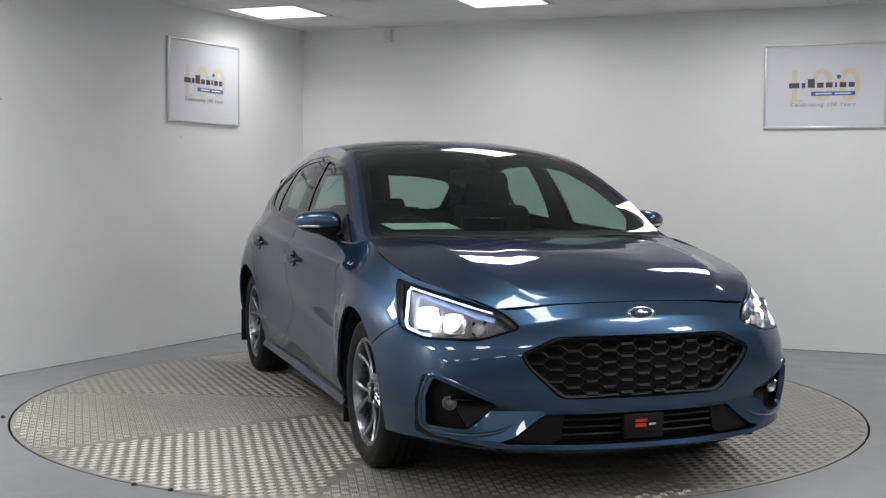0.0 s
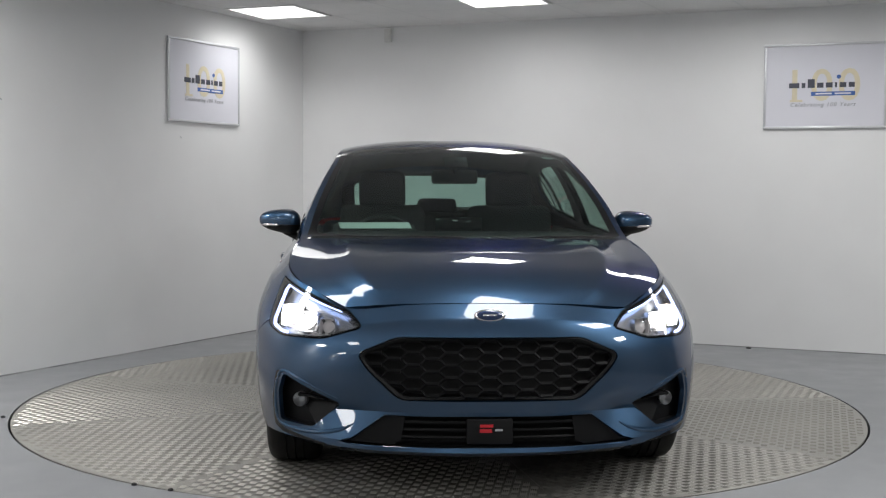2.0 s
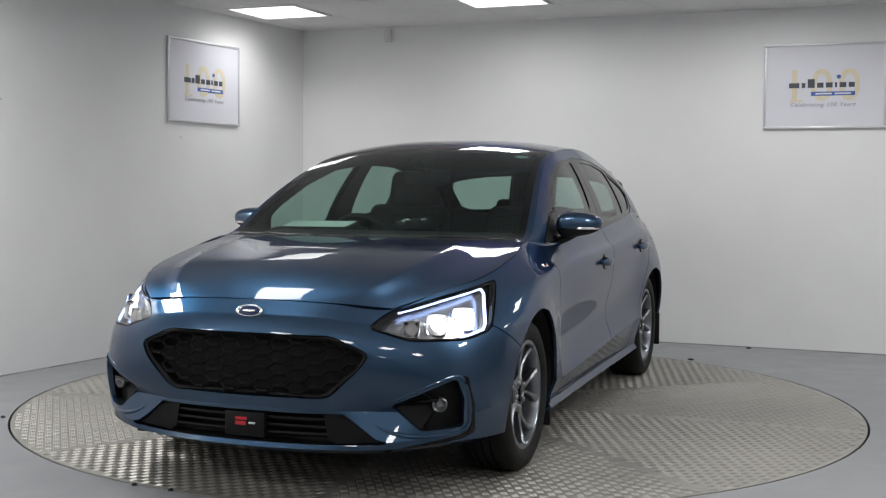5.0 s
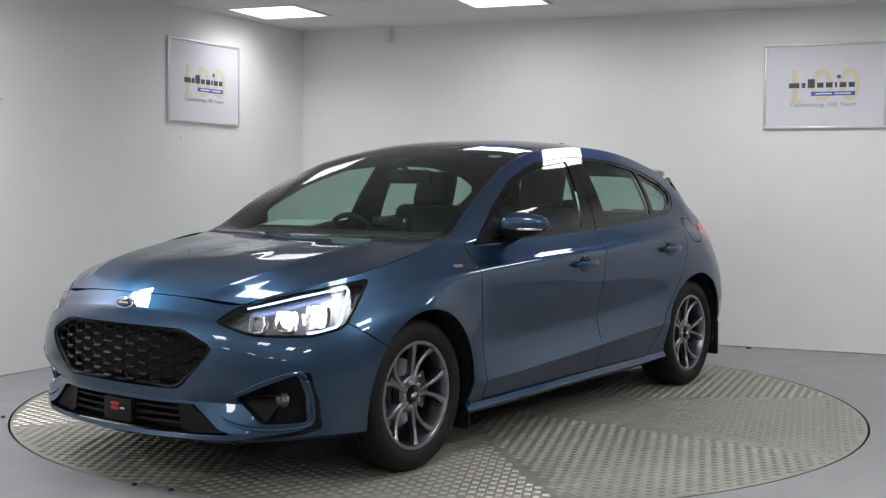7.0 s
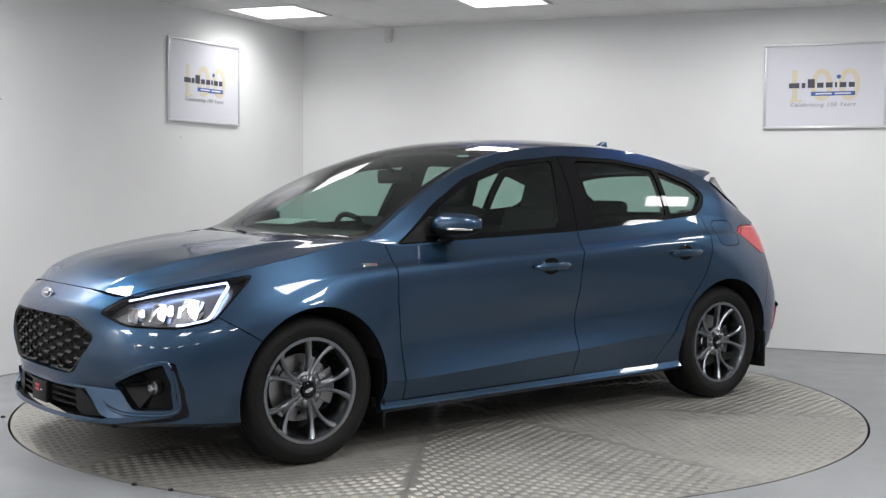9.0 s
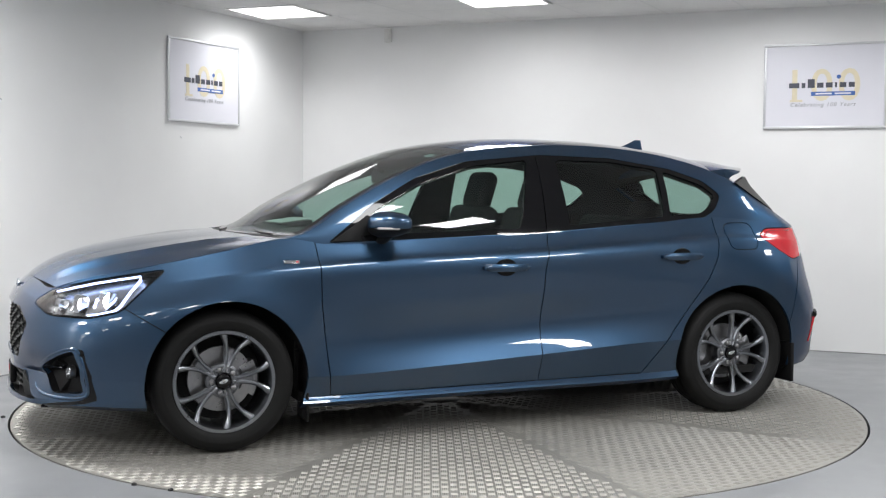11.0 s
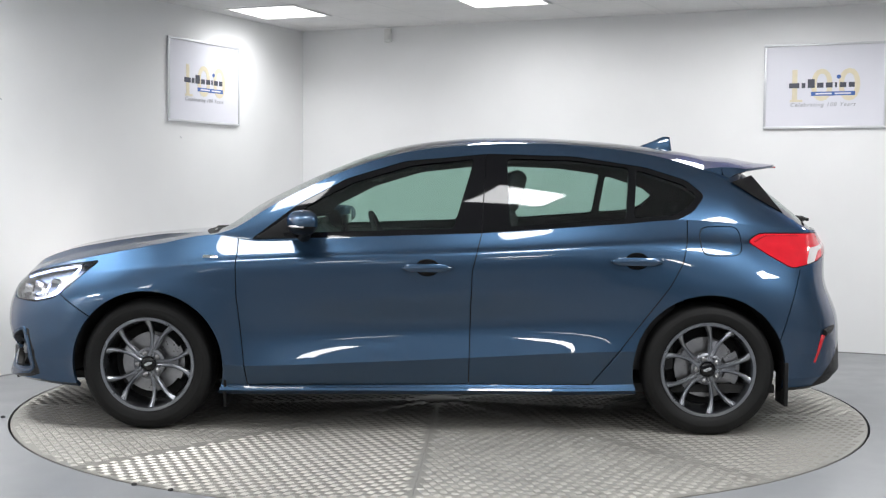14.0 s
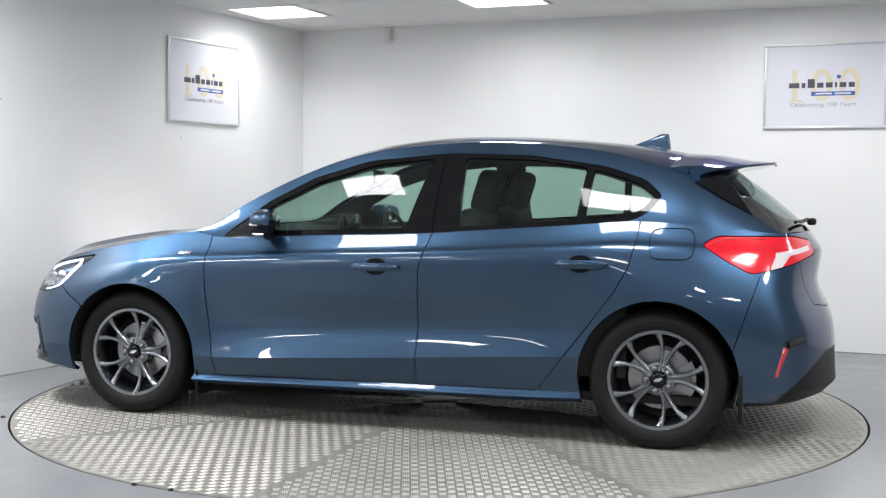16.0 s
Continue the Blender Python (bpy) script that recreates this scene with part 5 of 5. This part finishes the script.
# ---- rear spoiler, fin, wipers ----
bm = bmesh.new()
rows = []
for s_ in np.linspace(-1, 1, 41):
    y = s_ * .615
    k = abs(s_)
    zc = 1.362 - .045 * k**3
    end = max(0.0, (k - .86) / .14)
    tipx, tipz = -1.835 + .26 * k**2.6, 1.318 - .035 * k**2.2
    x0 = -1.41 + .05 * k**2
    zt = 1.366 - .082 * k**2.4
    z0 = zt - .01
    pts = [(x0, zt - .002), (x0 * .6 + tipx * .4, zt * .55 + tipz * .45 + .008), (x0 * .25 + tipx * .75, tipz + .007), (tipx, tipz), (tipx + .004, tipz - .012),
           (x0 * .25 + tipx * .75, tipz - .026), (x0 * .55 + tipx * .45, tipz - .05 - .015 * end), (-1.47, z0 - .055)]
    rows.append([bm.verts.new((px, y * (1 - .17 * min(1, max(0, (-1.41 - px) / .40))), pz)) for px, pz in pts])
for a_, b_ in zip(rows, rows[1:]):
    for i in range(8):
        bm.faces.new((a_[i], a_[(i + 1) % 8], b_[(i + 1) % 8], b_[i]))
bm.faces.new(rows[0])
bm.faces.new(rows[-1][::-1])
spoiler = part("roof_spoiler", bm, CAR_BLUE, car, "metallic blue roof spoiler", angle=50)
part("brake_strip", box((-1.835, -.14, 1.297), (-1.826, .14, 1.305), .002), RED_DARK, spoiler)
for side in (1, -1):
    bm = bmesh.new()
    wing = [(-1.485, .664, 1.217), (-1.60, .590, 1.252), (-1.65, .575, 1.20), (-1.743, .655, 1.066), (-1.61, .662, 1.142)]
    fa = [bm.verts.new((x, y * side, z)) for x, y, z in wing]
    fb = [bm.verts.new((x, (y - .03) * side, z)) for x, y, z in wing]
    bm.faces.new(fa)
    bm.faces.new(fb[::-1])
    for i in range(5):
        bm.faces.new((fa[i], fb[i], fb[(i + 1) % 5], fa[(i + 1) % 5]))
    part("winglet", bm, BLACK_GLOSS, spoiler, "gloss black side winglet")
fin = prism([(-1.09, 1.398), (-1.20, 1.440), (-1.255, 1.466), (-1.292, 1.464), (-1.305, 1.385)], .03, lambda u, v, w: Vector((u, w - .015, v)), .01)
for v in fin.verts:
    v.co.y *= max(.25, 1 - (v.co.z - 1.39) * 9)
part("aerial_fin", fin, CAR_BLUE, car, "blue shark-fin aerial", angle=50)
for y0, y1, xx in ((-.60, .02, 0), (.02, .62, .0)):
    wp = new("wiper")
    wp.parent = car
    a = Vector((1.150 - .30 * y0 * y0, y0, .928))
    b = Vector((1.165 - .30 * y1 * y1, y1, .931))
    ptsw = [a.lerp(b, k / 8) + Vector((-.02, 0, .012 + .006 * sin(pi * k / 8))) for k in range(9)]
    part("blade", add_tube(bmesh.new(), ptsw, .007, 6), BLACK_TRIM, wp)
    part("wiper_arm", add_tube(bmesh.new(), [b + Vector((.03, .03, -.005)), b + Vector((.02, -.05, .022)), a.lerp(b, .5) + Vector((-.01, 0, .026))], [.014, .010, .006], 6), BLACK_TRIM, wp)
    tagged(wp, "black windscreen wiper")
rwp = new("rear_wiper")
rwp.parent = car
tagged(rwp, "black rear wiper")
part("wiper_pivot", box((-2.03, -.025, 1.005), (-1.985, .025, 1.04), .012), BLACK_TRIM, rwp)
part("blade", add_tube(bmesh.new(), [(-1.985, .02, 1.035), (-1.965, .20, 1.03), (-1.93, .42, 1.03)], .009, 6), BLACK_TRIM, rwp)

# rear reflectors and bumper vents
for side in (1, -1):
    a, n = skin_at(col_x, -1.865, .355, is_back, .006, side)
    b, n2 = skin_at(col_x, -1.905, .487, is_back, .006, side)
    part("reflector", add_tube(bmesh.new(), [a, a.lerp(b, .5), b], [.012, .018, .019], 8, .8), RED_DARK, car, "red bumper reflector")
    a, n = skin_at(col_x, -1.905, .495, is_back, .004, side)
    b, n2 = skin_at(col_x, -1.985, .520, is_back, .004, side)
    part("bumper_vent", add_tube(bmesh.new(), [a, a.lerp(b, .5), b], [.024, .026, .010], 8, .8), BLACK_TRIM, car)

# ---- cabin ----
def seat(x, y, name="front_seat"):
    st = new(name)
    st.parent = car
    tagged(st, "dark fabric car seat")
    def cushion(nm, lo, hi, m, bev):
        bm = bmesh.new()
        add_box(bm, lo, hi, bev, m, segments=4)
        part(nm, bm, FABRIC, st, angle=60)
    base = Matrix.Translation((x, y, 0))
    lean = base @ Matrix.Translation((-.22, 0, .48)) @ Matrix.Rotation(radians(-17), 4, "Y")
    cushion("seat_base", (-.25, -.25, .33), (.27, .25, .50), base, .06)
    cushion("backrest", (-.06, -.245, .0), (.06, .245, .62), lean, .05)
    cushion("headrest", (-.045, -.135, .60), (.05, .135, .825), lean, .045)
    part("headrest_post", add_tube(bmesh.new(), [lean @ Vector((0, -.05, .58)), lean @ Vector((0, -.05, .66))], .007, 8), CHROME, st)
    part("headrest_post", add_tube(bmesh.new(), [lean @ Vector((0, .05, .58)), lean @ Vector((0, .05, .66))], .007, 8), CHROME, st)
    return st


seat(0.0, .37)
seat(0.0, -.37)
rb = new("rear_bench")
rb.parent = car
tagged(rb, "dark fabric rear bench with three headrests")
part("bench_base", box((-1.15, -.62, .32), (-.68, .62, .50), .06), FABRIC, rb)
lean = Matrix.Translation((-1.12, 0, .48)) @ Matrix.Rotation(radians(-20), 4, "Y")
part("bench_back", add_box(bmesh.new(), (-.07, -.63, 0), (.07, .63, .56), .05, lean, 4), FABRIC, rb)
for y in (-.40, 0, .40):
    part("headrest", add_box(bmesh.new(), (-.04, -.13, .55), (.045, .13, .66 if y else .60), .035, lean, 4), FABRIC, rb)
bm = bmesh.new()
prof = [(1.02, .94), (.82, .972), (.64, .950), (.50, .86), (.48, .70), (.55, .50), (1.0, .45)]
rows = [[bm.verts.new((x, y * (.74 if x > .7 else .71), z - .02 * (abs(y) > .9) + (.022 if -.75 < y < -.25 and x < .75 and z > .85 else 0))) for x, z in prof] for y in np.linspace(-1, 1, 25)]
for a_, b_ in zip(rows, rows[1:]):
    for i in range(len(prof) - 1):
        bm.faces.new((a_[i], a_[i + 1], b_[i + 1], b_[i]))
part("dashboard", bm, DASH, car, "dark soft-touch dashboard")
part("screen", box((.46, -.11, .90), (.485, .13, 1.03), .006, None), BLACK_GLOSS, car, "upright central display")
part("centre_console", box((-.5, -.11, .24), (.55, .11, .55), .03), DASH, car)
sw = new("steering_wheel")
sw.parent = car
tagged(sw, "dark steering wheel")
Ms = Matrix.Translation((.30, -.37, .86)) @ Matrix.Rotation(radians(-68), 4, "Y")
ringp = [Ms @ Vector((cos(a) * .182, sin(a) * .182, 0)) for a in np.linspace(0, 2 * pi, 49)]
part("wheel_rim", add_tube(bmesh.new(), ringp, .015, 10, cap=False), DASH, sw)
part("airbag_boss", box((-.07, -.075, -.03), (.07, .075, .02), .025, Ms), DASH, sw)
for a in (0, pi / 2, -pi / 2):
    part("wheel_spoke", add_tube(bmesh.new(), [Ms @ Vector((-cos(a) * .05, sin(a) * .05, -.01)), Ms @ Vector((-cos(a) * .178, sin(a) * .178, 0))], .013, 8), DASH, sw)
part("steering_column", add_tube(bmesh.new(), [Ms @ Vector((0, 0, -.02)), Ms @ Vector((0, 0, -.25))], .04, 12), DASH, sw)
im = new("interior_mirror")
im.parent = car
tagged(im, "black interior rear-view mirror")
part("mirror_housing", add_box(bmesh.new(), (-.018, -.125, -.035), (.018, .125, .038), .016, Matrix.Translation((.30, 0, 1.235)) @ Matrix.Rotation(radians(12), 4, "Z"), 3), BLACK_TRIM, im)
part("mirror_stem", add_tube(bmesh.new(), [(.31, 0, 1.26), (.40, 0, 1.315)], .012, 8), BLACK_TRIM, im)
part("sensor_housing", box((.33, -.06, 1.305), (.45, .06, 1.315), .004, Matrix.Translation((.39, 0, 1.31)) @ Matrix.Rotation(radians(25), 4, "Y") @ Matrix.Translation((-.39, 0, -1.31))), BLACK_TRIM, im)
mesh_object("paper_sheet", [(.83, -.58, .983), (.81, -.24, .984), (.63, -.25, 1.008), (.65, -.60, 1.006)], [(0, 1, 2, 3)], PAPER_W, car)
part("dash_cowl", box((.64, -.62, .92), (.82, -.22, .978), .01, Matrix.Translation((.73, 0, .978)) @ Matrix.Rotation(radians(7.5), 4, "Y") @ Matrix.Translation((-.73, 0, -.966))), DASH, car)
for side in (1, -1):
    part("door_lining", box((-1.20, .745, .30) if side > 0 else (-1.20, -.775, .30), (.90, .775, .935) if side > 0 else (.90, -.745, .935), .02), DASH, car, "dark door lining")
part("parcel_shelf", box((-1.85, -.62, .93), (-1.28, .62, .95), .005), FABRIC, car)
part("grab_panel", box((-1.30, -.70, .24), (-1.28, .70, .93)), SHELL, car)


def motions():
    for thing, off in ((turntable, (0, 0)), (car, OFFSET)):
        rows = []
        for t, a in TURN:
            rows.append((t, Matrix.Rotation(radians(a), 4, "Z") @ Matrix.Translation((off[0], off[1], 0))))
        walk(thing, rows)


motions()
